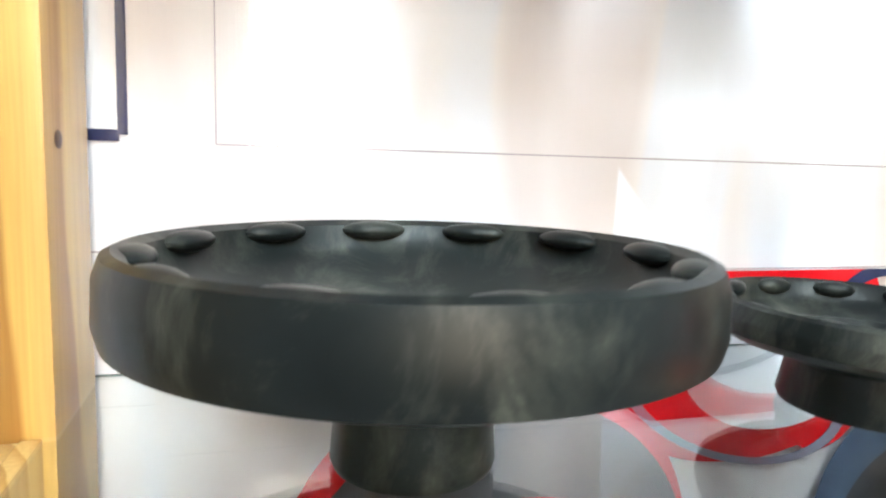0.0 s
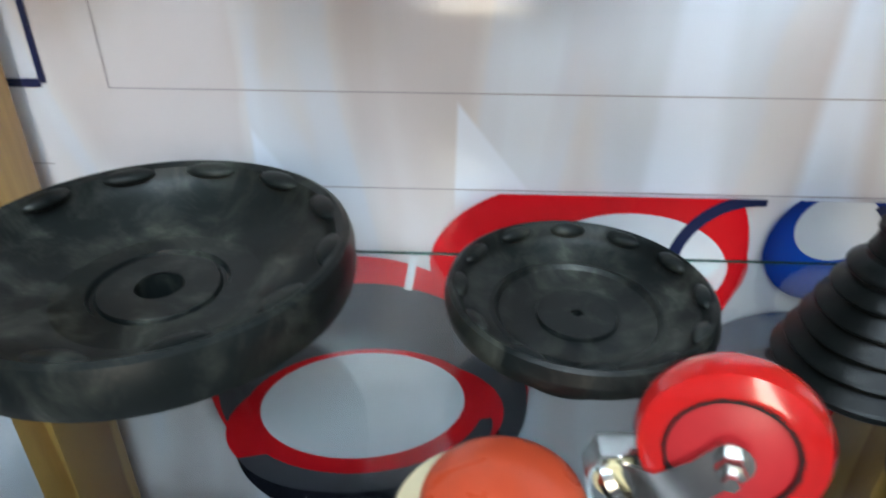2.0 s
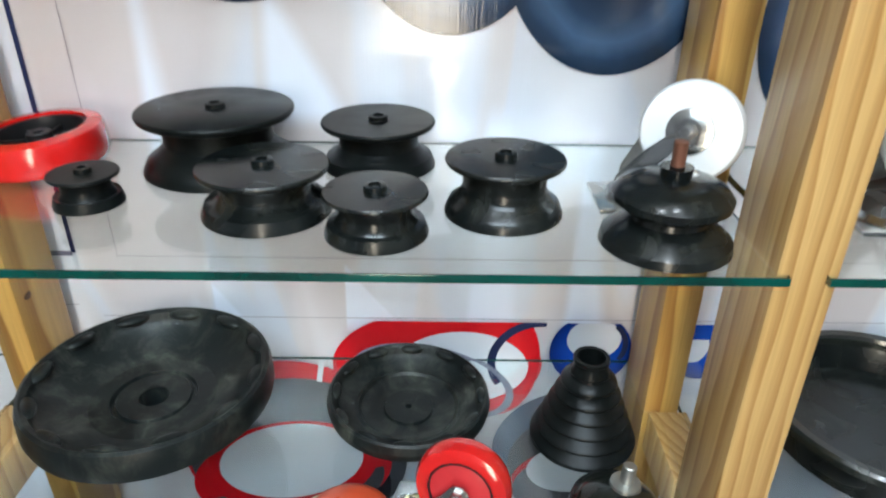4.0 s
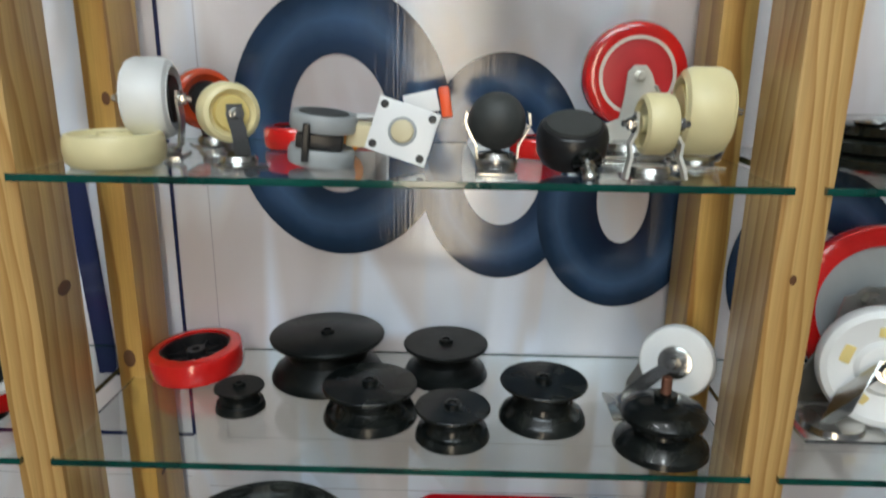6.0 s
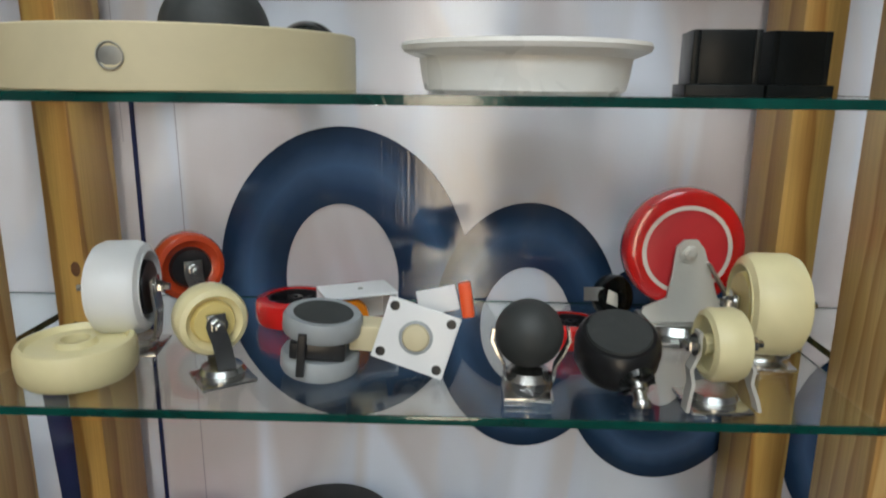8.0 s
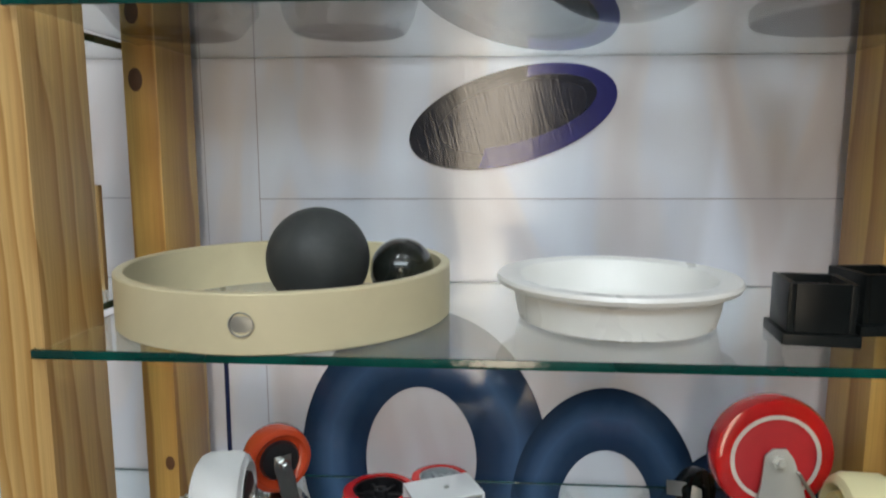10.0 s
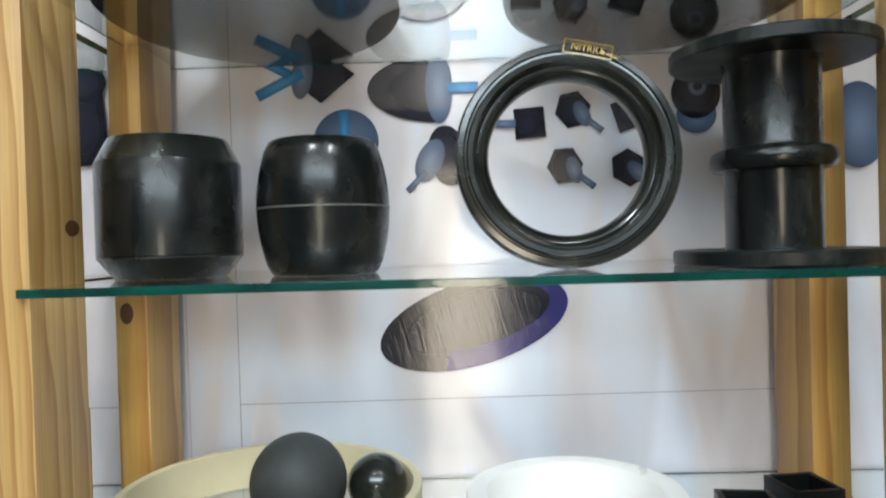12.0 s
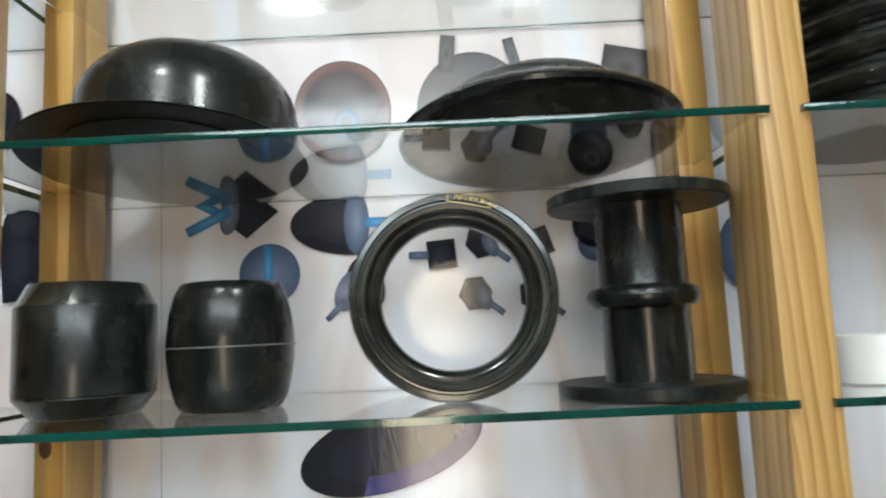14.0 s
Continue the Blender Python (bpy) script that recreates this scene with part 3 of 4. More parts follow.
def rubber_dish(name, label, x, y, z, r, rim, height, bore, lugs, mat, tilt=(0, 0), hub_r=0.045, sink=0.0):
    """A round moulded disc: upright rim with lugs inside, a hollow face, a hub below and a bore."""
    t = thing(name, label, "rubber disc", pose(x, y, z, tilt[0], tilt[1], 0))
    top = height
    low = top - rim
    prof = [(hub_r * 0.96, 0.0), (hub_r, 0.004), (hub_r * 0.92, low * 0.7), (hub_r * 1.2, low + 0.004), (r * 0.88, low), (r * 0.985, low + 0.006), (r, low + 0.014), (r * 0.995, top - 0.010), (r * 0.975, top - 0.002), (r * 0.945, top), (r * 0.905, top - 0.003), (r * 0.885, top - 0.010), (r * 0.84, top - 0.016 - sink * 0.3), (r * 0.45, top - 0.0305 - sink * 0.95), (r * 0.33, top - 0.029 - sink), (bore * 1.02, top - 0.027 - sink), (bore, top - 0.030 - sink), (bore * 0.9, 0.004), (bore * 1.1, 0.0)]
    part("body", lathe(prof, 96, closed=True), mat, t)
    part("hub_face", lathe([(bore * 1.04, 0.0), (r * 0.30, 0.0), (r * 0.31, -0.002), (r * 0.31, -0.004)], 48, pose(0, 0, top - 0.0255 - sink)), mat, t)
    for k in range(lugs):
        a = 360.0 * k / lugs
        m = pose(0, 0, 0, 0, 0, a) @ pose(r * 0.895, 0, top - 0.0060) @ Matrix.Diagonal((r * 0.072, r * 0.150, 0.0058, 1))
        part("lug", ball(1.0, m, seg=18), mat, t)
    return t


rubber_dish("rubber_wheel_disc", "large dusty black rubber disc with lugged rim and bore", 0.187, 0.150, S1, 0.138, 0.042, 0.106, 0.0165, 12, RUBBER_DUSTY, hub_r=0.040, sink=0.013)
rubber_dish("rubber_wheel_disc", "smaller black rubber disc with lugged rim beside the large one", 0.481, 0.170, S1, 0.097, 0.026, 0.066, 0.004, 12, RUBBER_DUSTY, (1.0, 1.5), hub_r=0.05)


def bellows(name, label, x, y, z, r0, r1, height, folds, mat, group=""):
    t = thing(name, label, "bellows", pose(x, y, z), group)
    body_h = height * 0.80
    part("foot_lip", lathe([(r0 * 0.80, 0.0), (r0 * 0.97, 0.0), (r0, 0.002), (r0 * 0.99, 0.0045), (r0 * 0.80, 0.0045)], 64, closed=True), mat, t)
    for k in range(folds):
        a, b = k / folds, (k + 1) / folds
        ra, rb = r0 + (r1 * 1.35 - r0) * a, r0 + (r1 * 1.35 - r0) * b
        h0, h1 = body_h * a + 0.004, body_h * b + 0.004
        d = h1 - h0
        part("fold", lathe([(ra * 0.80, h0), (ra * 0.97, h0), (ra * 1.01, h0 + 0.08 * d), (ra * 1.02, h0 + 0.18 * d), (ra * 0.985, h0 + 0.36 * d), (rb * 0.88, h0 + 0.74 * d), (rb * 0.85, h0 + 0.92 * d), (rb * 0.88, h1 + 0.0004), (rb * 0.75, h1 + 0.0004)], 64), mat, t)
    part("collar", lathe([(r1 * 1.16, body_h + 0.003), (r1 * 1.10, body_h + 0.008), (r1 * 1.02, body_h + 0.012), (r1 * 1.0, height - 0.006), (r1 * 1.08, height - 0.004), (r1 * 1.06, height), (r1 * 0.82, height), (r1 * 0.80, height - 0.03), (0, height - 0.03)], 64), mat, t)
    return t


bellows("rubber_bellows", "black rubber bellows boot tapering upwards in six folds", 0.694, 0.165, S1, 0.0625, 0.0195, 0.120, 6, RUBBER)

mount = thing("rubber_mount", "shiny black conical rubber mount with a steel stud on top", "rubber mount", pose(0.709, 0.049, S1))
part("cone", lathe([(0.046, 0), (0.050, 0.003), (0.047, 0.014), (0.036, 0.026), (0.024, 0.033), (0.020, 0.036), (0, 0.036)], 56), RUBBER_SHINY, mount)
part("stud", rod((0.010, 0.006, 0.034), (0.012, 0.008, 0.060), 0.0075, 18), DULL_STEEL, mount, "dull steel stud")
part("collar", lathe([(0, 0.033), (0.017, 0.033), (0.016, 0.039), (0, 0.040)], 32, pose(0.009, 0.005, 0)), DULL_STEEL, mount)

# a red castor lying on its side
cw = axis_to((-0.30, -0.92, 0.14))
castor = thing("red_castor", "glossy red castor wheel lying on its side with a zinc fork", "castor", Matrix.Translation((0.545, 0.030, S1 + 0.0590)) @ cw @ Matrix.Diagonal((0.93, 0.93, 0.93, 1)))
part("tyre", lathe(tyre_profile(0.054, 0.032, 0.036, 0.35), 64, closed=True), RED_PU, castor)
part("hub", lathe([(0.0, -0.012), (0.036, -0.012), (0.036, 0.012), (0.033, 0.0135), (0.012, 0.0145), (0, 0.0145)], 48), RED_HUB, castor, "matt red hub")
part("groove", lathe([(0.0345, 0.0138), (0.0375, 0.0138), (0.0375, 0.0160), (0.0345, 0.0160)], 48, closed=True), BLACK_PLASTIC, castor)
part("fork_arm", strap([(0.0, 0.0, 0.019), (-0.012, -0.016, 0.020), (-0.030, -0.034, 0.017), (-0.052, -0.040, 0.008)], 0.026, 0.003, (0.5, -0.8, 0)), ZINC, castor, "bent zinc fork arm")
part("fork_arm", strap([(0.0, 0.0, -0.019), (-0.022, -0.020, -0.019), (-0.052, -0.040, -0.010)], 0.022, 0.003, (0.5, -0.8, 0)), ZINC, castor, "bent zinc fork arm")
part("swivel", lathe([(0, 0), (0.020, 0), (0.022, 0.006), (0.018, 0.012), (0.010, 0.014), (0, 0.014)], 32, Matrix.Translation((-0.055, -0.042, -0.004)) @ axis_to((-0.8, -0.6, 0))), ZINC, castor)
bolt(castor, pose(0, 0, 0.021), 0.0085, 0.020)

dome = thing("orange_dome", "orange rubber dome cap on a pale cream foot", "rubber cap", pose(0.426, 0.025, S1) @ Matrix.Diagonal((1, 1, 0.75, 1)))
part("cap", lathe([(0.046, 0.010), (0.048, 0.014), (0.046, 0.020), (0.038, 0.027), (0.022, 0.0325), (0.0, 0.035)], 56), ORANGE, dome)
part("foot", lathe([(0, 0), (0.050, 0), (0.052, 0.004), (0.050, 0.009), (0.040, 0.010), (0, 0.010)], 56, pose(-0.012, -0.006, 0)), PALE_RING, dome, "pale cream foot")
clamp = thing("castor_fork", "small zinc castor fork with nylon bush beside the orange cap", "castor part", pose(0.490, 0.043, S1))
part("fork", strap([(-0.012, 0, 0.0), (-0.016, 0, 0.022), (-0.010, 0, 0.038), (0.010, 0.004, 0.036), (0.016, 0.006, 0.012), (0.014, 0.004, 0.0)], 0.018, 0.003, (0, 1, 0)), ZINC, clamp)
part("bush", lathe([(0, -0.008), (0.012, -0.008), (0.013, -0.006), (0.013, 0.006), (0.012, 0.008), (0, 0.008)], 28, pose(0, -0.002, 0.020, 90)), CREAM_NYLON, clamp, "cream nylon bush")

# ---------------------------------------------------------------- second shelf: pulleys
def pulley(x, y, r, h, mat, label, bore=0.006, disc=0.011):
    t = thing("rubber_pulley", label, "pulley", pose(x, y, S2), "black rubber pulleys on the glass")
    neck = r * 0.70
    d = disc * r / 0.06
    prof = [(r * 0.90, 0), (r, 0.0015), (r * 1.0, 0.004), (r * 0.93, 0.010 + d * 0.3), (r * 0.80, h * 0.33), (neck, h * 0.48), (neck, h * 0.60), (neck * 1.03, h - d), (r * 0.96, h - d * 0.55), (r * 0.99, h - d * 0.4), (r, h - 0.0025), (r * 0.99, h - 0.0008), (r * 0.975, h), (0.012, h), (0, h)]
    part("body", lathe(prof, 72), mat, t)
    part("boss", lathe([(bore, 0), (bore + 0.0045, 0), (bore + 0.0040, 0.0045), (bore, 0.005)], 32, pose(0, 0, h), closed=True), mat, t)
    part("bore", lathe([(0, 0), (bore, 0)], 24, pose(0, 0, h + 0.0012)), BLACK_PLASTIC, t)
    return t


pulley(0.279, 0.234, 0.082, 0.066, RUBBER, "largest black rubber pulley with a flat dusty top")
pulley(0.450, 0.242, 0.0615, 0.052, RUBBER, "black rubber pulley with a flat dusty top")
pulley(0.355, 0.116, 0.0610, 0.048, RUBBER_GLOSSY, "black rubber pulley with a shiny lower flange")
pulley(0.462, 0.072, 0.0465, 0.042, RUBBER_GLOSSY, "smaller black rubber pulley with shiny lower flange")
pulley(0.578, 0.120, 0.0560, 0.056, RUBBER_GLOSSY, "black rubber pulley with a narrow waist")
pulley(0.181, 0.128, 0.0325, 0.033, RUBBER, "smallest black rubber pulley near the red wheel", bore=0.004)

suction = thing("rubber_mount", "black rubber bell mount with a rusty threaded stud on top", "rubber mount", pose(0.714, 0.058, S2))
part("bell", lathe([(0.050, 0), (0.057, 0.002), (0.0555, 0.010), (0.044, 0.020), (0.034, 0.026), (0.033, 0.031), (0.043, 0.036), (0.050, 0.042), (0.0505, 0.048), (0.044, 0.056), (0.030, 0.062), (0.013, 0.064), (0.0135, 0.072), (0.0, 0.072)], 64), RUBBER_GLOSSY, suction)
stud = bmesh.new()
for k in range(12):
    lathe([(0.0, 0), (0.0052, 0), (0.0062, 0.0009), (0.0052, 0.0018), (0, 0.0018)], 16, pose(0, 0, 0.072 + 0.0018 * k), stud)
part("stud", stud, RUSTY, suction, "rusty threaded stud")

red_ring = thing("spare_castor", "glossy red wheel with black spoked hub lying flat on the glass", "wheel", pose(0.087, 0.236, S2, 3, -4, 0))
part("tyre", lathe(tyre_profile(0.067, 0.038, 0.050, 0.20), 72, pose(0, 0, 0.023), closed=True), RED_PU, red_ring)
part("rim", lathe([(0.050, 0.008), (0.050, 0.038), (0.046, 0.038), (0.044, 0.026), (0.044, 0.008)], 56, closed=True), BLACK_PLASTIC, red_ring)
part("web", lathe([(0.010, 0.018), (0.045, 0.014), (0.045, 0.020), (0.010, 0.024)], 48, closed=True), BLACK_PLASTIC, red_ring)
part("hub", lathe([(0.006, 0.006), (0.014, 0.006), (0.013, 0.036), (0.006, 0.036)], 32, closed=True), BLACK_PLASTIC, red_ring)
for k in range(8):
    part("spoke", solid_box(0.012, 0.046, -0.0015, 0.0015, 0.012, 0.028, m=pose(0, 0, 0, 0, 0, 45 * k)), BLACK_PLASTIC, red_ring)

white_castor = thing("white_castor", "white nylon castor with a zinc fork standing by the back post", "castor", pose(0.755, 0.150, S2, 0, 0, 0))
wm = Matrix.Translation((0.000, 0.0, 0.072)) @ axis_to((-0.45, -0.85, 0.25))
part("wheel", lathe(tyre_profile(0.048, 0.030, 0.010, 0.3), 64, wm, closed=True), WHITE_NYLON, white_castor)
part("washer", lathe([(0, 0.0155), (0.022, 0.0155), (0.021, 0.019), (0.014, 0.021), (0, 0.021)], 36, wm), ZINC, white_castor)
part("fork_arm", strap([wm @ Vector((0, 0, 0.0215)), wm @ Vector((-0.020, -0.018, 0.022)), Vector((-0.050, 0.000, 0.030)), Vector((-0.052, 0.004, 0.010))], 0.034, 0.003, (0.75, -0.45, 0.3)), ZINC, white_castor)
part("fork_arm", strap([wm @ Vector((0, 0, -0.0205)), wm @ Vector((-0.025, 0.015, -0.021)), Vector((-0.040, 0.030, 0.030)), Vector((-0.046, 0.020, 0.010))], 0.030, 0.003, (0.75, -0.45, 0.3)), ZINC, white_castor)
part("plate", solid_box(-0.085, -0.012, -0.032, 0.040, 0.0, 0.004, bevel=0.001), ZINC, white_castor, "flat zinc mounting plate")
part("swivel", lathe([(0, 0.004), (0.026, 0.004), (0.024, 0.012), (0, 0.012)], 32, pose(-0.048, 0.004, 0)), ZINC, white_castor)
bolt(white_castor, wm @ pose(0, 0, 0.0235), 0.008, 0.014)

# ---------------------------------------------------------------- third shelf: castors
def spoked_face(parent, m, r, mat, n, thick=0.004):
    for k in range(n):
        part("spoke", solid_box(r * 0.22, r, -thick / 2, thick / 2, -0.004, 0.004, m=m @ pose(0, 0, 0, 0, 0, 360 / n * k)), mat, parent)


flat_wheel = thing("spare_castor", "cream nylon wheel lying flat at the glass edge", "wheel", pose(0.084, 0.067, S3))
part("wheel", lathe([(0.010, 0.010), (0.013, 0.036), (0.017, 0.0365), (0.019, 0.031), (0.043, 0.030), (0.046, 0.036), (0.050, 0.035), (0.0525, 0.030), (0.0530, 0.018), (0.0515, 0.006), (0.047, 0.001), (0.040, 0.0), (0.012, 0.0)], 72, closed=True), CREAM_NYLON, flat_wheel)


def upright_castor(name, label, x, y, r, w, turn, wheel_mat, plate=0.030, side_mat=None, lift=0.030, fork_mat=None, bore=0.30, base=True, lean=0.0, wire=False):
    """A castor on its plate: wheel on top of a fork that ends in a swivel and a square plate; turn: the way its axle points."""
    fork_mat = fork_mat or ZINC
    t = thing(name, label, "castor", pose(x, y, S3, 0, 0, turn))
    zc = lift + r
    m = pose(0, 0, zc) @ pose(0, 0, 0, 0, 90, 0) @ pose(0, 0, 0, lean, 0, 0)
    h = w / 2
    s = w * 0.22
    hub = r * bore
    part("wheel", lathe([(hub, -h * 0.6), (r * 0.72, -h * 0.72), (r * 0.80, -h), (r - s, -h), (r - s * 0.3, -h + s * 0.35), (r, -h + s), (r, h - s), (r - s * 0.3, h - s * 0.35), (r - s, h), (r * 0.80, h), (r * 0.72, h * 0.72), (hub, h * 0.6)], 64, m, closed=True), wheel_mat, t)
    part("hub", lathe([(0, -h * 0.98), (hub * 0.9, -h * 0.98), (hub, -h * 0.6), (hub, h * 0.6), (hub * 0.9, h * 0.98), (0, h * 0.98)], 32, m), side_mat or wheel_mat, t)
    for side in (-1, 1):
        e = side * (h + 0.004)
        if wire:
            part("fork_arm", strap([(e, 0, zc + 0.012), (e, 0, zc - 0.008), (e * 1.32, -0.003, zc - 0.020), (e * 1.22, -0.005, zc - 0.032), (e * 1.42, -0.010, 0.012), (e * 1.50, -0.012, 0.003)], 0.012, 0.0032, (0, 1, 0.0)), PALE_STEEL, t, "bright bent fork leg")
        else:
            part("fork_arm", strap([(e, 0, zc + 0.010), (e, 0, zc - 0.006), (e * 1.02, r * 0.10, zc - r * 0.55), (side * (h * 0.80 + 0.004), r * 0.25, lift * 0.55), (side * h * 0.35, r * 0.25, lift * 0.42)], r * 0.52, 0.0026, (0, 1, 0.0)), fork_mat, t, "bent zinc fork arm")
        bolt(t, pose(e + side * 0.0014, 0, zc, 0, 90 * side, 0), 0.0065, 0.013)
    part("swivel", lathe([(0, 0.003), (plate * 0.78, 0.003), (plate * 0.85, 0.008), (plate * 0.75, 0.013), (plate * 0.5, lift * 0.52), (0, lift * 0.52)], 40, pose(0, r * 0.25, 0)), fork_mat, t)
    if base:
        part("plate", solid_box(-plate, plate, r * 0.25 - plate, r * 0.25 + plate, 0.0, 0.003, bevel=0.001), fork_mat, t, "square zinc plate")
    return t


upright_castor("white_castor", "white nylon castor with black hub on a zinc fork", 0.105, 0.124, 0.047, 0.052, 8, WHITE_NYLON, 0.030, BLACK_PLASTIC, 0.022, bore=0.62)
upright_castor("rust_red_castor", "rust red castor wheel with black centre near the back post", 0.125, 0.236, 0.040, 0.030, -52, RUST_PU, 0.026, BLACK_PLASTIC, 0.022, bore=0.60)
upright_castor("cream_castor", "small cream nylon castor with bent zinc fork", 0.214, 0.062, 0.032, 0.032, -55, CREAM_NYLON, 0.025, CREAM_SIDE, 0.028, bore=0.62)
upright_castor("cream_castor", "small cream castor with narrow zinc fork at the glass edge", 0.664, 0.030, 0.0315, 0.033, 3, CREAM_NYLON, 0.026, CREAM_NYLON, 0.026, wire=True)
upright_castor("cream_castor", "large cream nylon castor wheel with zinc axle", 0.742, 0.126, 0.050, 0.055, -4, CREAM_NYLON, 0.030, CREAM_SIDE, 0.014, bore=0.66)


def lying_wheel(name, label, x, y, r, w, z, mat, centre, tilt=(0, 0)):
    t = thing(name, label, "wheel", pose(x, y, z, tilt[0], tilt[1], 0))
    part("tyre", lathe(tyre_profile(r, w, r * 0.70, 0.25), 64, pose(0, 0, w / 2), closed=True), mat, t)
    part("rim", lathe([(r * 0.70, w * 0.1), (r * 0.70, w * 0.93), (r * 0.64, w * 0.93), (r * 0.62, w * 0.55), (r * 0.62, w * 0.1)], 48, closed=True), centre, t)
    part("web", lathe([(r * 0.10, w * 0.5), (r * 0.63, w * 0.42), (r * 0.63, w * 0.52), (r * 0.10, w * 0.64)], 40, closed=True), centre, t)
    part("hub", lathe([(r * 0.08, w * 0.1), (r * 0.2, w * 0.1), (r * 0.18, w * 0.95), (r * 0.08, w * 0.95)], 28, closed=True), centre, t)
    spoked_face(t, pose(0, 0, w * 0.62), r * 0.62, centre, 6)
    return t


lying_wheel("spare_castor", "glossy red wheel with black spoked centre lying flat", 0.250, 0.232, 0.046, 0.030, S3, RED_PU, BLACK_PLASTIC)
lying_wheel("spare_castor", "crimson wheel with a pale centre lying at the back", 0.318, 0.276, 0.038, 0.026, S3, RED_PU, GREY_PLASTIC)
lying_wheel("spare_castor", "red wheel lying flat behind the ball castor", 0.560, 0.178, 0.034, 0.026, S3, RED_PU, BLACK_PLASTIC)

box_castor = thing("box_castor", "white sheet metal castor housing with an amber roller", "castor", pose(0.326, 0.205, S3, 0, 0, 24))
bm = bmesh.new()
box(bm, -0.040, 0.040, -0.026, 0.026, 0.044, 0.047, bevel=0.001)
box(bm, -0.040, 0.040, 0.0235, 0.0262, 0.004, 0.0445, bevel=0.0008)
box(bm, 0.0372, 0.0402, -0.026, 0.026, 0.004, 0.0445, bevel=0.0008)
part("housing", bm, WHITE_PAINT, box_castor)
part("roller", lathe(tyre_profile(0.021, 0.040, 0.004, 0.2), 40, pose(-0.012, -0.006, 0.0212, 90), closed=True), AMBER, box_castor, "glossy amber roller")
part("rivet", lathe([(0, 0), (0.004, 0), (0.003, 0.002), (0, 0.0025)], 16, pose(0.0402, -0.006, 0.022, 0, 90, 0)), DULL_STEEL, box_castor)
part("rivet", lathe([(0, 0), (0.003, 0), (0.002, 0.0012), (0, 0.0015)], 16, pose(0.004, 0, 0.047)), DULL_STEEL, box_castor)

twin = thing("twin_wheel_castor", "grey twin wheel castor with black body lying on its side", "castor", pose(0.306, 0.092, S3, 4, 6, 8))
for z0 in (0.002, 0.040):
    part("wheel", lathe([(0, 0), (0.028, 0), (0.036, 0.001), (0.0375, 0.004), (0.0375, 0.016), (0.035, 0.020), (0.028, 0.0195), (0, 0.018)], 56, pose(0, 0, z0)), GREY_PLASTIC, twin, "grey tyre")
part("wheel_face", lathe([(0, 0), (0.0285, 0), (0.0275, 0.0012), (0, 0.002)], 48, pose(0, 0, 0.0592)), RUBBER_GREY, twin, "dark grey wheel face")
part("body", solid_box(-0.028, 0.024, -0.030, 0.024, 0.0225, 0.0395, bevel=0.004), BLACK_PLASTIC, twin)
part("pin", solid_box(-0.020, -0.012, -0.040, -0.034, 0.010, 0.052, bevel=0.0015), BLACK_PLASTIC, twin)
part("stem", rod((0.030, 0.010, 0.031), (0.056, 0.020, 0.030), 0.0055, 16), ZINC, twin)
part("brake", solid_box(0.026, 0.062, -0.010, 0.018, 0.026, 0.052, bevel=0.003), PALE_RING, twin, "pale cream brake pedal")

plate_m = Matrix.Translation((0.401, 0.074, S3 + 0.041)) @ pose(0, 0, 0, -10, 0, -3) @ pose(0, 0, 0, 90) @ pose(0, 0, 0, 0, 0, -17)
plate_castor = thing("plate_castor", "white castor plate standing on edge with an orange brake", "castor", plate_m)
bm = bmesh.new()
box(bm, -0.035, 0.035, -0.030, 0.030, -0.0018, 0.0018, bevel=0.0012)
part("plate", bm, WHITE_PAINT, plate_castor, "white coated steel plate")
part("rivet", lathe([(0, 0.0019), (0.013, 0.0019), (0.0115, 0.0050), (0.006, 0.0066), (0, 0.007)], 36), PALE_RING, plate_castor, "pale rivet head")
part("rivet_ring", lathe([(0.0130, 0.0019), (0.0160, 0.0019), (0.0150, 0.0026), (0.0130, 0.0026)], 36, closed=True), GREY_PLASTIC, plate_castor)
for sx in (-1, 1):
    for sy in (-1, 1):
        part("bolt_hole", lathe([(0, 0.0020), (0.0042, 0.0020), (0.0046, 0.0019)], 20, pose(sx * 0.0275, sy * 0.0225, 0)), BLACK_PLASTIC, plate_castor)
part("fork", solid_box(-0.020, 0.022, -0.022, 0.020, -0.040, -0.003, bevel=0.003), ZINC, plate_castor)
part("brake_arm", solid_box(0.006, 0.044, 0.016, 0.040, -0.022, -0.016, bevel=0.001, m=pose(0, 0, 0, 0, 0, 30)), WHITE_PAINT, plate_castor)
part("brake_cap", solid_box(0.044, 0.056, 0.010, 0.044, -0.025, -0.012, bevel=0.003, m=pose(0, 0, 0, 0, 0, 26)), ORANGE_CAP, plate_castor, "bright orange brake cap")

ball_castor = thing("ball_castor", "black ball castor held in a bright wire fork", "castor", pose(0.503, 0.048, S3))
part("ball", ball(0.0305, pose(0, 0.004, 0.056)), RUBBER_GREY, ball_castor, "matt black rubber ball")
for side in (-1, 1):
    wire = bmesh.new()
    pts = [(side * 0.032, -0.010, 0.066), (side * 0.0335, -0.011, 0.056), (side * 0.029, -0.012, 0.045), (side * 0.022, -0.012, 0.033), (side * 0.021, -0.010, 0.018)]
    strap(pts, 0.010, 0.0022, (0, 1, 0), wire)
    part("fork_arm", wire, ZINC, ball_castor, "bright bent fork arm")
part("swivel", lathe([(0, 0.004), (0.020, 0.004), (0.023, 0.010), (0.023, 0.018), (0.018, 0.024), (0, 0.026)], 40, pose(0, 0, 0)), ZINC, ball_castor)
part("plate", solid_box(-0.022, 0.022, -0.020, 0.020, 0.0, 0.004, bevel=0.001), ZINC, ball_castor)

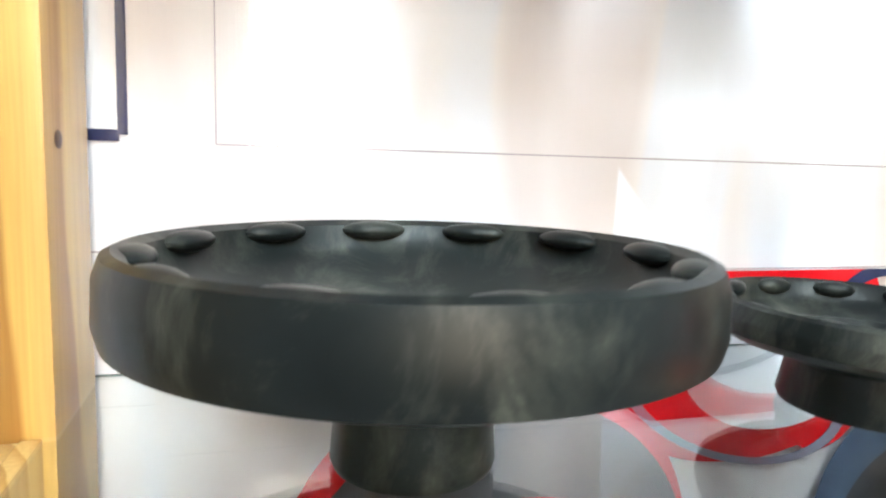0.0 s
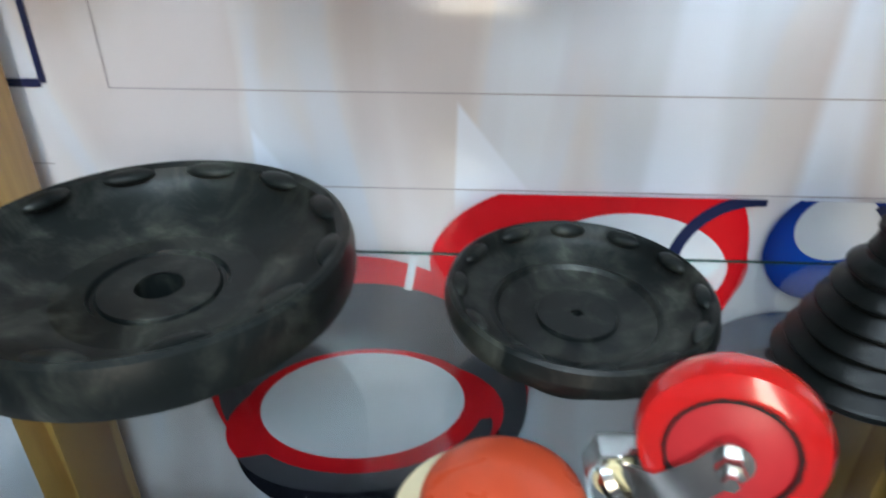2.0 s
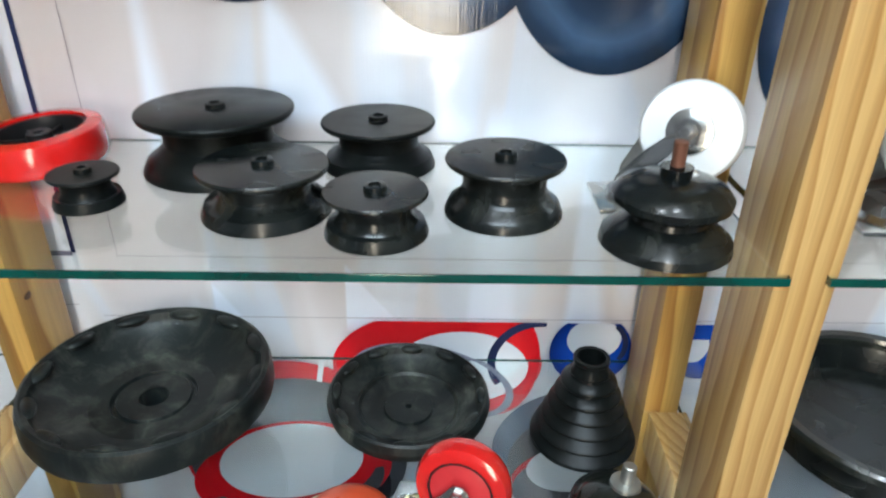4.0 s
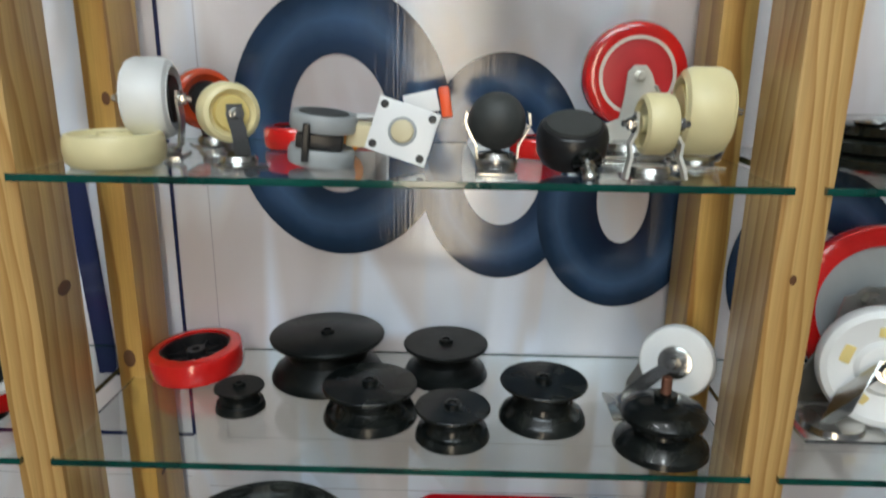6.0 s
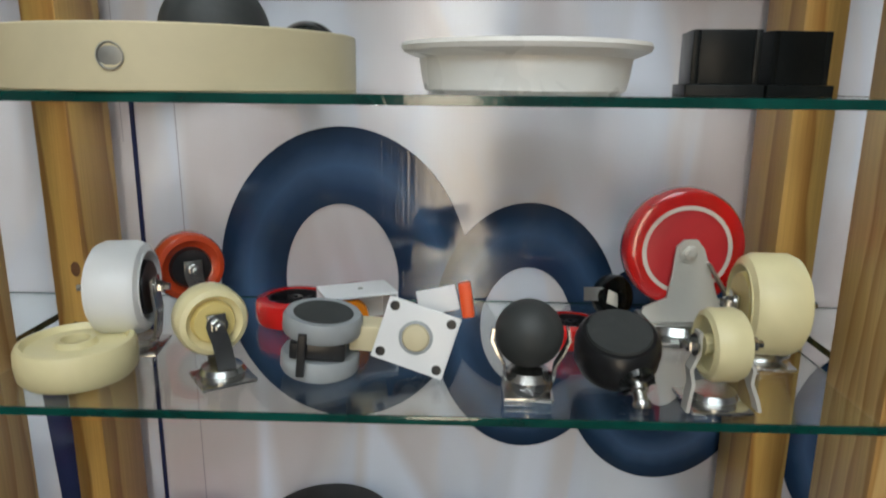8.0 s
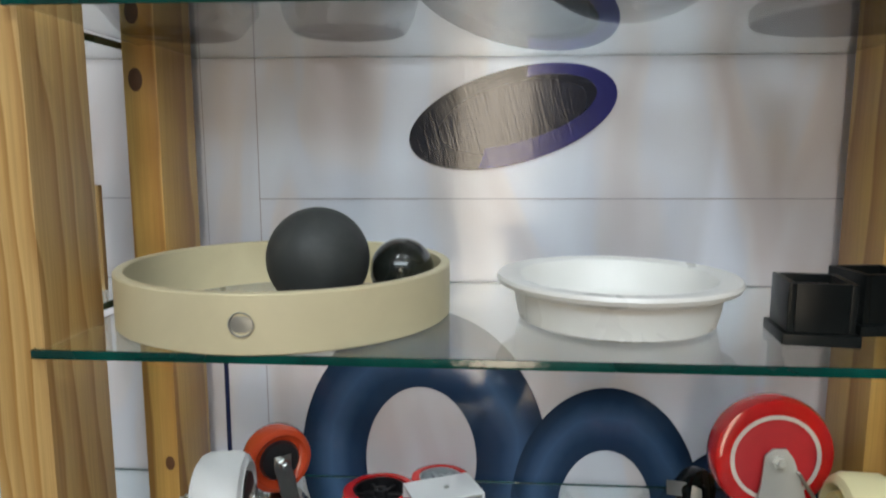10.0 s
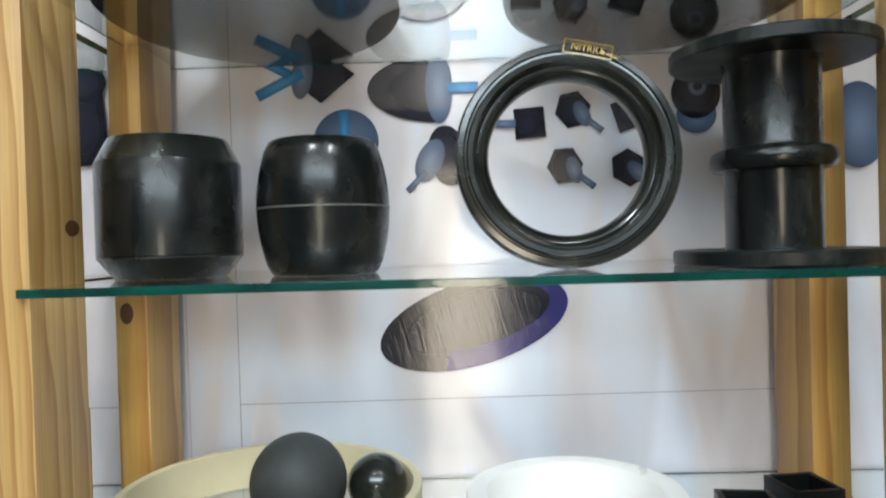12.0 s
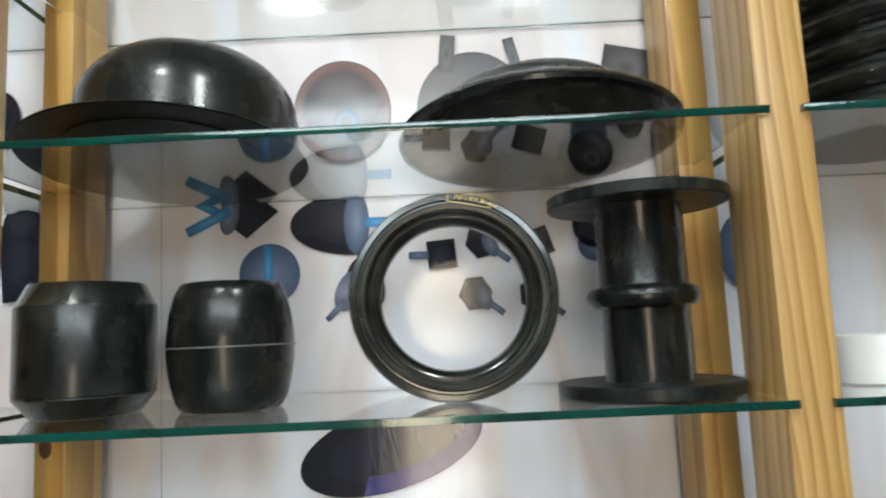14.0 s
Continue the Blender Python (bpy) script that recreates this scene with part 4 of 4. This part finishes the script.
black_twin = thing("twin_wheel_castor", "black twin wheel furniture castor with a bright threaded stem", "castor", pose(0.588, 0.088, S3 + 0.002, 22, -6, 10))
part("shell", lathe([(0, 0.010), (0.024, 0.010), (0.034, 0.014), (0.0385, 0.024), (0.0395, 0.040), (0.037, 0.050), (0.033, 0.054), (0.028, 0.0545), (0, 0.0545)], 64), BLACK_PLASTIC, black_twin)
part("wheel_face", lathe([(0, 0), (0.030, 0), (0.029, 0.003), (0, 0.0055)], 48, pose(0, 0, 0.0548)), RUBBER_GREY, black_twin)
part("socket", lathe([(0, 0), (0.017, 0), (0.016, 0.006), (0.012, 0.007), (0, 0.007)], 36, Matrix.Translation((0.004, -0.034, 0.030)) @ axis_to((0.05, -1, -0.2))), RUBBER_GLOSSY, black_twin)
for k in range(8):
    part("rib", solid_box(0.006, 0.016, -0.001, 0.001, 0.006, 0.009, m=Matrix.Translation((0.004, -0.034, 0.030)) @ axis_to((0.05, -1, -0.2)) @ pose(0, 0, 0, 0, 0, 45 * k)), BLACK_PLASTIC, black_twin)
stem = bmesh.new()
sm = Matrix.Translation((0.004, -0.040, 0.029)) @ axis_to((-0.15, -1, -0.35))
lathe([(0, 0), (0.0085, 0), (0.0085, 0.007), (0.006, 0.008), (0.006, 0.016), (0.0078, 0.017), (0.0078, 0.021), (0.0055, 0.024), (0, 0.025)], 20, sm, stem)
part("stem", stem, ZINC, black_twin, "bright zinc stem")

big_red = thing("red_castor", "large glossy red castor with white ring and grey fork", "castor", pose(0.680, 0.205, S3, 0, 0, 3))
rm = pose(0, 0.0, 0.101, 90)
part("tyre", lathe(tyre_profile(0.0655, 0.030, 0.048, 0.30), 80, rm, closed=True), RED_PU, big_red)
part("disc", lathe([(0, -0.012), (0.048, -0.012), (0.048, 0.0125), (0.044, 0.0135), (0.014, 0.015), (0, 0.015)], 64, rm), RED_HUB, big_red)
part("white_ring", lathe([(0.0435, 0.0150), (0.0480, 0.0150), (0.0480, 0.0158), (0.0435, 0.0158)], 72, rm, closed=True), PALE_PRINT, big_red, "pale ring line")
bm = bmesh.new()
vs = []
for y in (-0.0190, -0.0218):
    vs.append([bm.verts.new((x, y, z)) for x, z in ((-0.034, 0.022), (0.042, 0.022), (0.044, 0.032), (0.034, 0.052), (0.024, 0.082), (0.016, 0.104), (0.008, 0.114), (-0.006, 0.114), (-0.014, 0.106), (-0.016, 0.076), (-0.020, 0.050), (-0.044, 0.040), (-0.046, 0.034))])
for k in range(13):
    bm.faces.new((vs[0][k], vs[0][(k + 1) % 13], vs[1][(k + 1) % 13], vs[1][k]))
bm.faces.new(vs[0])
bm.faces.new(vs[1][::-1])
part("fork_arm", bm, PALE_STEEL, big_red, "pale coated steel fork cheek")
part("fork_arm", strap([(0.0, 0.0195, 0.110), (0.0, 0.0195, 0.060), (0.0, 0.0180, 0.024)], 0.046, 0.003, (1, 0, 0)), DULL_STEEL, big_red)
part("crown", solid_box(-0.040, 0.046, -0.024, 0.022, 0.018, 0.0235, bevel=0.002), DULL_STEEL, big_red)
part("swivel", lathe([(0, 0.005), (0.030, 0.005), (0.034, 0.010), (0.030, 0.018), (0, 0.018)], 40), ZINC, big_red)
part("plate", solid_box(-0.045, 0.045, -0.040, 0.040, 0.0, 0.005, bevel=0.0015), ZINC, big_red)
part("rib", strap([(0.020, -0.024, 0.090), (0.040, -0.028, 0.058), (0.046, -0.028, 0.026)], 0.010, 0.0025, (0, 1, 0)), DULL_STEEL, big_red)
bolt(big_red, pose(0.000, -0.0222, 0.101, 90, 0, 0), 0.0075, 0.008, PALE_STEEL)

dark_lump = thing("black_castor", "small dark castor lying behind the red castor", "castor", pose(0.622, 0.262, S3))
part("wheel", lathe(tyre_profile(0.026, 0.022, 0.008, 0.25), 40, pose(0, 0, 0.0262, 80, 10, 30), closed=True), RUBBER_GLOSSY, dark_lump)
part("fork", strap([(-0.034, -0.004, 0.030), (-0.016, -0.016, 0.034), (0.002, -0.018, 0.027)], 0.016, 0.003, (0, 0.3, 1)), DULL_STEEL, dark_lump)

# ---------------------------------------------------------------- fourth shelf
ring = thing("nylon_ring", "wide pale cast nylon ring with a hole through its side", "ring", pose(0.171, 0.158, S4))
RO, RI, RH = 0.164, 0.1545, 0.050
bm = bmesh.new()
lathe([(RI, 0.0), (RI, RH), (RI + 0.0008, RH + 0.0008), (RO - 0.0012, RH + 0.0008), (RO, RH - 0.0005), (RO, 0.0012), (RO - 0.0012, 0.0)], 128, None, bm, closed=True)
part("hoop", bm, PALE_RING, ring)
ha = math.radians(-87)
hm = Matrix.Translation((RO * math.cos(ha), RO * math.sin(ha), 0.026)) @ axis_to((math.cos(ha), math.sin(ha), 0))
part("hole", lathe([(0.0105, 0.0012), (0.0095, 0.0012), (0.0088, -0.0002), (0.0, 0.0006)], 32, hm), DULL_STEEL, ring, "drilled hole in the side")
for n, r, x, y, mat, label in (("rubber_ball", 0.0525, 0.200, 0.163, RUBBER_GREY, "large matt grey rubber ball inside the ring"), ("rubber_ball", 0.0345, 0.281, 0.204, RUBBER_SHINY, "small shiny black rubber ball inside the ring")):
    b = mesh_object(n, ball(r, seg=64), mat)
    b.matrix_world = pose(x, y, S4 + r)
    tagged(b, label, "ball", "rubber balls in the ring")

bowl = thing("white_bowl", "white moulded rubber bowl with a wide rounded rim", "bowl", pose(0.498, 0.143, S4))
part("bowl", lathe([(0, 0.0), (0.088, 0.0), (0.0935, 0.003), (0.0965, 0.016), (0.0985, 0.031), (0.107, 0.034), (0.1135, 0.037), (0.1155, 0.041), (0.1140, 0.0445), (0.106, 0.0455), (0.094, 0.043), (0.089, 0.036), (0.085, 0.015), (0.078, 0.0075), (0.070, 0.006), (0, 0.006)], 112), WHITE_GLAZE, bowl)


def square_sleeve(x, y, s, h, turn, label):
    t = thing("square_sleeve", label, "rubber sleeve", pose(x, y, S4, 0, 0, turn), "square rubber sleeves")
    w = 0.0055
    for sx in (-1, 1):
        part("wall_panel", solid_box(sx * (s - w / 2) - w / 2, sx * (s - w / 2) + w / 2, -s, s, 0.0099, h, bevel=0.0006), RUBBER, t)
        part("wall_panel", solid_box(-s + w + 0.0002, s - w - 0.0002, sx * (s - w / 2) - w / 2, sx * (s - w / 2) + w / 2, 0.0099, h, bevel=0.0006), RUBBER, t)
    f = s + 0.004
    part("flange", solid_box(-f, f, -f, f, 0.0, 0.0098, bevel=0.0008), RUBBER, t)


square_sleeve(0.657, 0.086, 0.0268, 0.053, -7, "square black rubber sleeve with a flange at its foot")
square_sleeve(0.728, 0.124, 0.0268, 0.055, 8, "square black rubber sleeve, slightly taller, behind the other")

# ---------------------------------------------------------------- fifth shelf
bush = thing("rubber_bush", "stout black rubber bush with sloping shoulders and pale scuffs", "rubber bush", pose(0.073, 0.152, S5) @ Matrix.Diagonal((0.935, 0.935, 1, 1)))
part("body", lathe([(0, 0.0250), (0.0785, 0.0245), (0.0795, 0.0255), (0.0795, 0.1205), (0.0785, 0.1222), (0, 0.1222)], 96), RUBBER_GLOSSY, bush)
part("foot", lathe([(0, 0), (0.058, 0), (0.062, 0.002), (0.0785, 0.0215), (0.0800, 0.0225), (0.0785, 0.0245), (0, 0.0249)], 96), RUBBER_GLOSSY, bush, "bevelled foot with worn edge")
part("shoulder", lathe([(0.032, 0.1223), (0.0785, 0.1223), (0.0665, 0.1450), (0.0650, 0.147), (0.034, 0.148), (0.032, 0.140)], 96, closed=True), RUBBER_SHINY, bush, "smooth sloping shoulder")
barrel = thing("rubber_barrel", "black rubber barrel with a pale mould line round its waist", "rubber bush", pose(0.239, 0.150, S5) @ Matrix.Diagonal((0.975, 0.975, 1, 1)))
prof = [(0, 0), (0.054, 0), (0.0575, 0.002)]
for k in range(1, 12):
    z = 0.141 * k / 12
    prof.append((0.0585 + 0.0135 * (1 - ((z - 0.0705) / 0.0705) ** 2), z))
prof += [(0.0575, 0.139), (0.054, 0.141), (0.028, 0.1415), (0.026, 0.13), (0.026, 0.05), (0, 0.05)]
part("body", lathe(prof, 96), RUBBER_GLOSSY, barrel)
part("mould_line", lathe([(0.0715, 0.0690), (0.0729, 0.0696), (0.0726, 0.0708), (0.0715, 0.0714)], 96, closed=True), MOULD_FLASH, barrel, "thin pale mould flash")

seal_m = pose(0.493, 0.110, S5 + 0.1125, -4, 0, 0) @ pose(0, 0, 0, 90)
seal = thing("oil_seal", "large black rubber oil seal ring standing upright with gold lettering", "seal ring", seal_m)
part("ring", lathe([(0.0800, -0.014), (0.1090, -0.014), (0.1120, -0.011), (0.1125, 0.010), (0.1100, 0.0145), (0.1045, 0.0150), (0.1030, 0.0125), (0.1010, 0.0125), (0.0995, 0.0150), (0.0950, 0.0145), (0.0925, 0.0080), (0.0905, 0.0060), (0.0870, 0.0075), (0.0835, 0.0060), (0.0800, 0.0010), (0.0785, -0.006)], 128, closed=True), RUBBER_SHINY, seal)
font = bpy.data.curves.new("seal_text", "FONT")
font.body, font.size, font.align_x, font.align_y, font.extrude = "NITRILE", 0.0098, "CENTER", "CENTER", 0.0002
carrier = new("lettering_curve", font)
text_mesh = bpy.data.meshes.new_from_object(carrier.evaluated_get(bpy.context.evaluated_depsgraph_get()))
bpy.data.objects.remove(carrier)
text_mesh.materials.append(GOLD_PRINT)
letters = new("lettering", text_mesh)
letters.parent = seal
letters.matrix_local = pose(0, 0, 0, 0, 0, -12) @ pose(0, 0.1070, 0.0156)
letters["label"] = "small gold lettering"
frame_bm = bmesh.new()
for x0, x1, y0, y1 in ((-0.024, 0.024, 0.0062, 0.0070), (-0.024, 0.024, -0.0070, -0.0062), (-0.0245, -0.0237, -0.0070, 0.0070), (0.0237, 0.0245, -0.0070, 0.0070)):
    box(frame_bm, x0, x1, y0, y1, 0.0152, 0.0158, m=pose(0, 0, 0, 0, 0, -12) @ pose(0, 0.1070, 0))
part("lettering_frame", frame_bm, GOLD_PRINT, seal)
for a in (-20, -23.5, -27):
    part("small_mark", solid_box(-0.0025, 0.0025, -0.0008, 0.0008, 0.0152, 0.0157, m=pose(0, 0, 0, 0, 0, a) @ pose(0, 0.1068, 0)), GOLD_PRINT, seal)

spool = thing("rubber_spool", "tall black rubber spool with flat flanges and a rounded collar", "rubber spool", pose(0.696, 0.107, S5) @ Matrix.Diagonal((0.95, 0.95, 1, 1)))
part("body", lathe([(0, 0.012), (0.049, 0.012), (0.0475, 0.018), (0.0475, 0.088), (0.0485, 0.091), (0.0575, 0.093), (0.0615, 0.0985), (0.0620, 0.104), (0.0600, 0.110), (0.0550, 0.1135), (0.0485, 0.115), (0.0475, 0.118), (0.0475, 0.195), (0.049, 0.202), (0, 0.202)], 80), RUBBER_GLOSSY, spool)
part("flange", lathe([(0, 0), (0.0985, 0), (0.1005, 0.002), (0.1005, 0.013), (0.0985, 0.015), (0, 0.015)], 96), RUBBER_DUSTY, spool, "dusty flat rubber flange")
part("flange", lathe([(0.030, 0.200), (0.0995, 0.200), (0.1010, 0.2015), (0.1010, 0.212), (0.099, 0.2135), (0.030, 0.2135)], 96, closed=True), RUBBER_DUSTY, spool, "dusty flat rubber flange")

# ---------------------------------------------------------------- sixth shelf
hat = thing("rubber_diaphragm", "black rubber dome diaphragm with a wide thin brim", "diaphragm", pose(0.164, 0.160, S6 + 0.0170, -6) @ Matrix.Diagonal((1, 1, 0.90, 1)))
dp = [(0.160, 0.0), (0.1615, 0.0015), (0.160, 0.0035), (0.152, 0.0070), (0.134, 0.0090), (0.130, 0.0125), (0.129, 0.020), (0.128, 0.052)]
for k in range(1, 10):
    a = math.radians(90 * k / 9)
    dp.append((0.128 * math.cos(a) ** 0.78 if k < 9 else 0.0, 0.052 + 0.094 * math.sin(a)))
part("brim", lathe([(0.116, 0.004), (0.160, 0.0), (0.1615, 0.0015), (0.160, 0.0035), (0.150, 0.0070), (0.136, 0.0095), (0.116, 0.010)], 112, closed=True), RUBBER, hat)
part("dome", lathe(dp[4:] + [(0.0, 0.138), (0.116, 0.046), (0.122, 0.009)], 112, pose(0.020, 0.006, 0)), RUBBER_GLOSSY, hat, "smooth satin dome")

part("membrane", lathe([(0, 0.0015), (0.118, 0.0015), (0.118, 0.0035), (0, 0.0035)], 96), RUBBER, hat, "dark hollow underside")

dish = thing("rubber_diaphragm", "shallow black rubber diaphragm dish resting upside down", "diaphragm", pose(0.602, 0.160, S6 + 0.0172, -6) @ Matrix.Diagonal((1.045, 1.045, 1.12, 1)))
part("dish", lathe([(0.150, 0.0), (0.1565, 0.002), (0.158, 0.006), (0.154, 0.011), (0.140, 0.019), (0.122, 0.028), (0.112, 0.034), (0.108, 0.040), (0.098, 0.049), (0.080, 0.056), (0.055, 0.060), (0.0, 0.061), (0.0, 0.055), (0.078, 0.050), (0.096, 0.042), (0.104, 0.032), (0.120, 0.022), (0.148, 0.008)], 112), RUBBER_GLOSSY, dish)
part("tab", solid_box(-0.012, 0.012, -0.152, -0.146, 0.004, 0.009, bevel=0.001, m=pose(0, 0, 0, 0, 0, -4)), GREY_PLASTIC, dish, "small pale moulded tab")

# ---------------------------------------------------------------- neighbouring bays
big_wheel = thing("red_castor", "large red castor wheel with pale grey disc in the next bay", "castor", pose(1.032, 0.233, S2, 0, 0, 0))
nm = pose(0.024, 0, 0.121, 80, 0, -8)
part("tyre", lathe(tyre_profile(0.118, 0.040, 0.090, 0.25), 80, nm, closed=True), RED_PU, big_wheel)
part("disc", lathe([(0, -0.014), (0.090, -0.014), (0.090, 0.0165), (0.060, 0.018), (0, 0.018)], 64, nm), GREY_PLASTIC, big_wheel, "pale grey disc")
part("fork_arm", strap([(-0.02, -0.040, 0.160), (-0.035, -0.046, 0.110), (-0.070, -0.050, 0.050), (-0.080, -0.040, 0.004)], 0.060, 0.004, (1, 0, 0.3)), DULL_STEEL, big_wheel)
part("plate", solid_box(-0.110, -0.010, -0.060, 0.030, 0.0, 0.006, bevel=0.002), DULL_STEEL, big_wheel)
bolt(big_wheel, pose(-0.02, -0.044, 0.150, 90), 0.012, 0.02, DULL_STEEL)

nylon = thing("white_castor", "large white nylon castor with slotted face and polished fork", "castor", pose(0.997, 0.115, S2))
nm = Matrix.Translation((0.010, 0.010, 0.082)) @ axis_to((-0.35, -0.92, 0.15))
part("wheel", lathe([(0.012, -0.018), (0.066, -0.018), (0.074, -0.014), (0.078, -0.006), (0.078, 0.008), (0.074, 0.016), (0.066, 0.019), (0.058, 0.016), (0.036, 0.012), (0.030, 0.018), (0.012, 0.020)], 80, nm, closed=True), WHITE_NYLON, nylon)
for k in range(5):
    part("slot", solid_box(0.040, 0.054, -0.012, 0.012, 0.0130, 0.0152, bevel=0.001, m=nm @ pose(0, 0, 0, 0, 0, 72 * k + 20)), CREAM_SIDE, nylon, "recessed amber slot")
part("fork_arm", strap([nm @ Vector((0.0, 0.0, 0.024)), nm @ Vector((-0.030, -0.012, 0.026)), Vector((-0.052, -0.020, 0.040)), Vector((-0.056, -0.010, 0.008))], 0.062, 0.004, (0.55, -0.25, 0.75)), ZINC, nylon, "polished steel fork cheek")
part("swivel", lathe([(0, 0.005), (0.040, 0.005), (0.038, 0.012), (0, 0.014)], 40, pose(-0.050, 0.0, 0)), ZINC, nylon)
part("plate", solid_box(-0.100, 0.010, -0.040, 0.040, 0, 0.005, bevel=0.0015), ZINC, nylon)
bolt(nylon, nm @ pose(0, 0, 0.026), 0.010, 0.016)

for k, r in enumerate((0.108, 0.110, 0.106)):
    t = thing("rubber_ring", "thick black rubber ring in a low stack", "rubber ring", pose(1.005 + 0.003 * k, 0.150, S3 + 0.0185 * k), "stacked black rubber rings")
    part("ring", lathe([(r * 0.6, 0.0), (r * 0.95, 0.0), (r, 0.004), (r, 0.014), (r * 0.95, 0.018), (r * 0.6, 0.018)], 80, closed=True), RUBBER_SHINY, t)
cap = thing("steel_fitting", "small bright steel fitting on top of the stacked rings", "fitting", pose(0.930, 0.110, S3 + 0.0555))
part("disc", lathe([(0, 0), (0.020, 0), (0.021, 0.003), (0.012, 0.007), (0, 0.008)], 40), ZINC, cap)

tub = thing("rubber_tub", "wide black rubber tub standing open in the next bay", "tub", pose(1.060, 0.165, S1))
part("pan", lathe([(0, 0), (0.120, 0), (0.135, 0.010), (0.141, 0.046), (0.134, 0.046), (0.124, 0.014), (0.112, 0.009), (0, 0.009)], 96), RUBBER_GLOSSY, tub)
part("rim", lathe([(0.133, 0.046), (0.146, 0.0465), (0.150, 0.050), (0.150, 0.058), (0.146, 0.061), (0.136, 0.060), (0.133, 0.055)], 96, closed=True), RUBBER_SHINY, tub, "rolled shiny rim")

hose = thing("rubber_bellows", "thick black ribbed rubber bellows standing in the next bay", "bellows", pose(1.010, 0.150, S6))
part("core", lathe([(0, 0), (0.100, 0), (0.1035, 0.002), (0.1035, 0.204), (0.100, 0.206), (0, 0.206)], 80), RUBBER, hose)
for k in range(6):
    z = 0.002 + 0.034 * k
    part("rib", lathe([(0.1030, z), (0.112, z + 0.003), (0.118, z + 0.008), (0.121, z + 0.014), (0.118, z + 0.020), (0.112, z + 0.026), (0.1030, z + 0.030)], 80), RUBBER_SHINY, hose)

cup = thing("white_cup", "short white rubber cup in the next bay", "cup", pose(0.948, 0.125, S5))
part("cup", lathe([(0, 0), (0.040, 0), (0.044, 0.002), (0.046, 0.048), (0.044, 0.052), (0.038, 0.052), (0.036, 0.010), (0, 0.010)], 56), WHITE_NYLON, cup)

red_tub = thing("red_tray", "low red and white tray in the next bay", "tray", pose(-0.190, 0.120, S2))
part("tray", lathe([(0, 0), (0.080, 0), (0.090, 0.012), (0.092, 0.034), (0.088, 0.036), (0.082, 0.014), (0, 0.010)], 64), RED_PU, red_tub)
part("liner", lathe([(0.060, 0.036), (0.094, 0.036), (0.096, 0.042), (0.092, 0.048), (0.060, 0.046)], 64, closed=True), WHITE_NYLON, red_tub, "white rim")
blue_tube = thing("blue_tube", "dark blue rubber tube leaning in the next bay", "tube", pose(-0.118, 0.150, S2))
part("tube", rod((-0.010, 0, 0), (0.004, 0.02, 0.150), 0.014, 24), plain("blue_rubber", (0.012, 0.03, 0.16), 0.4), blue_tube)
black_cap = thing("rubber_plug", "black rubber cap in the next bay", "rubber cap", pose(-0.145, 0.090, S2 + 0.0005))
part("cap", lathe([(0, 0), (0.034, 0), (0.036, 0.004), (0.034, 0.080), (0.028, 0.088), (0, 0.090)], 40), RUBBER, black_cap)

stick = thing("wooden_offcut", "thin pale wooden strip standing against the front post", "wood strip", pose(-0.084, 0.236, S4))
part("strip", solid_box(-0.016, 0.014, -0.004, 0.004, 0.0, 0.122, bevel=0.001), PINE, stick)
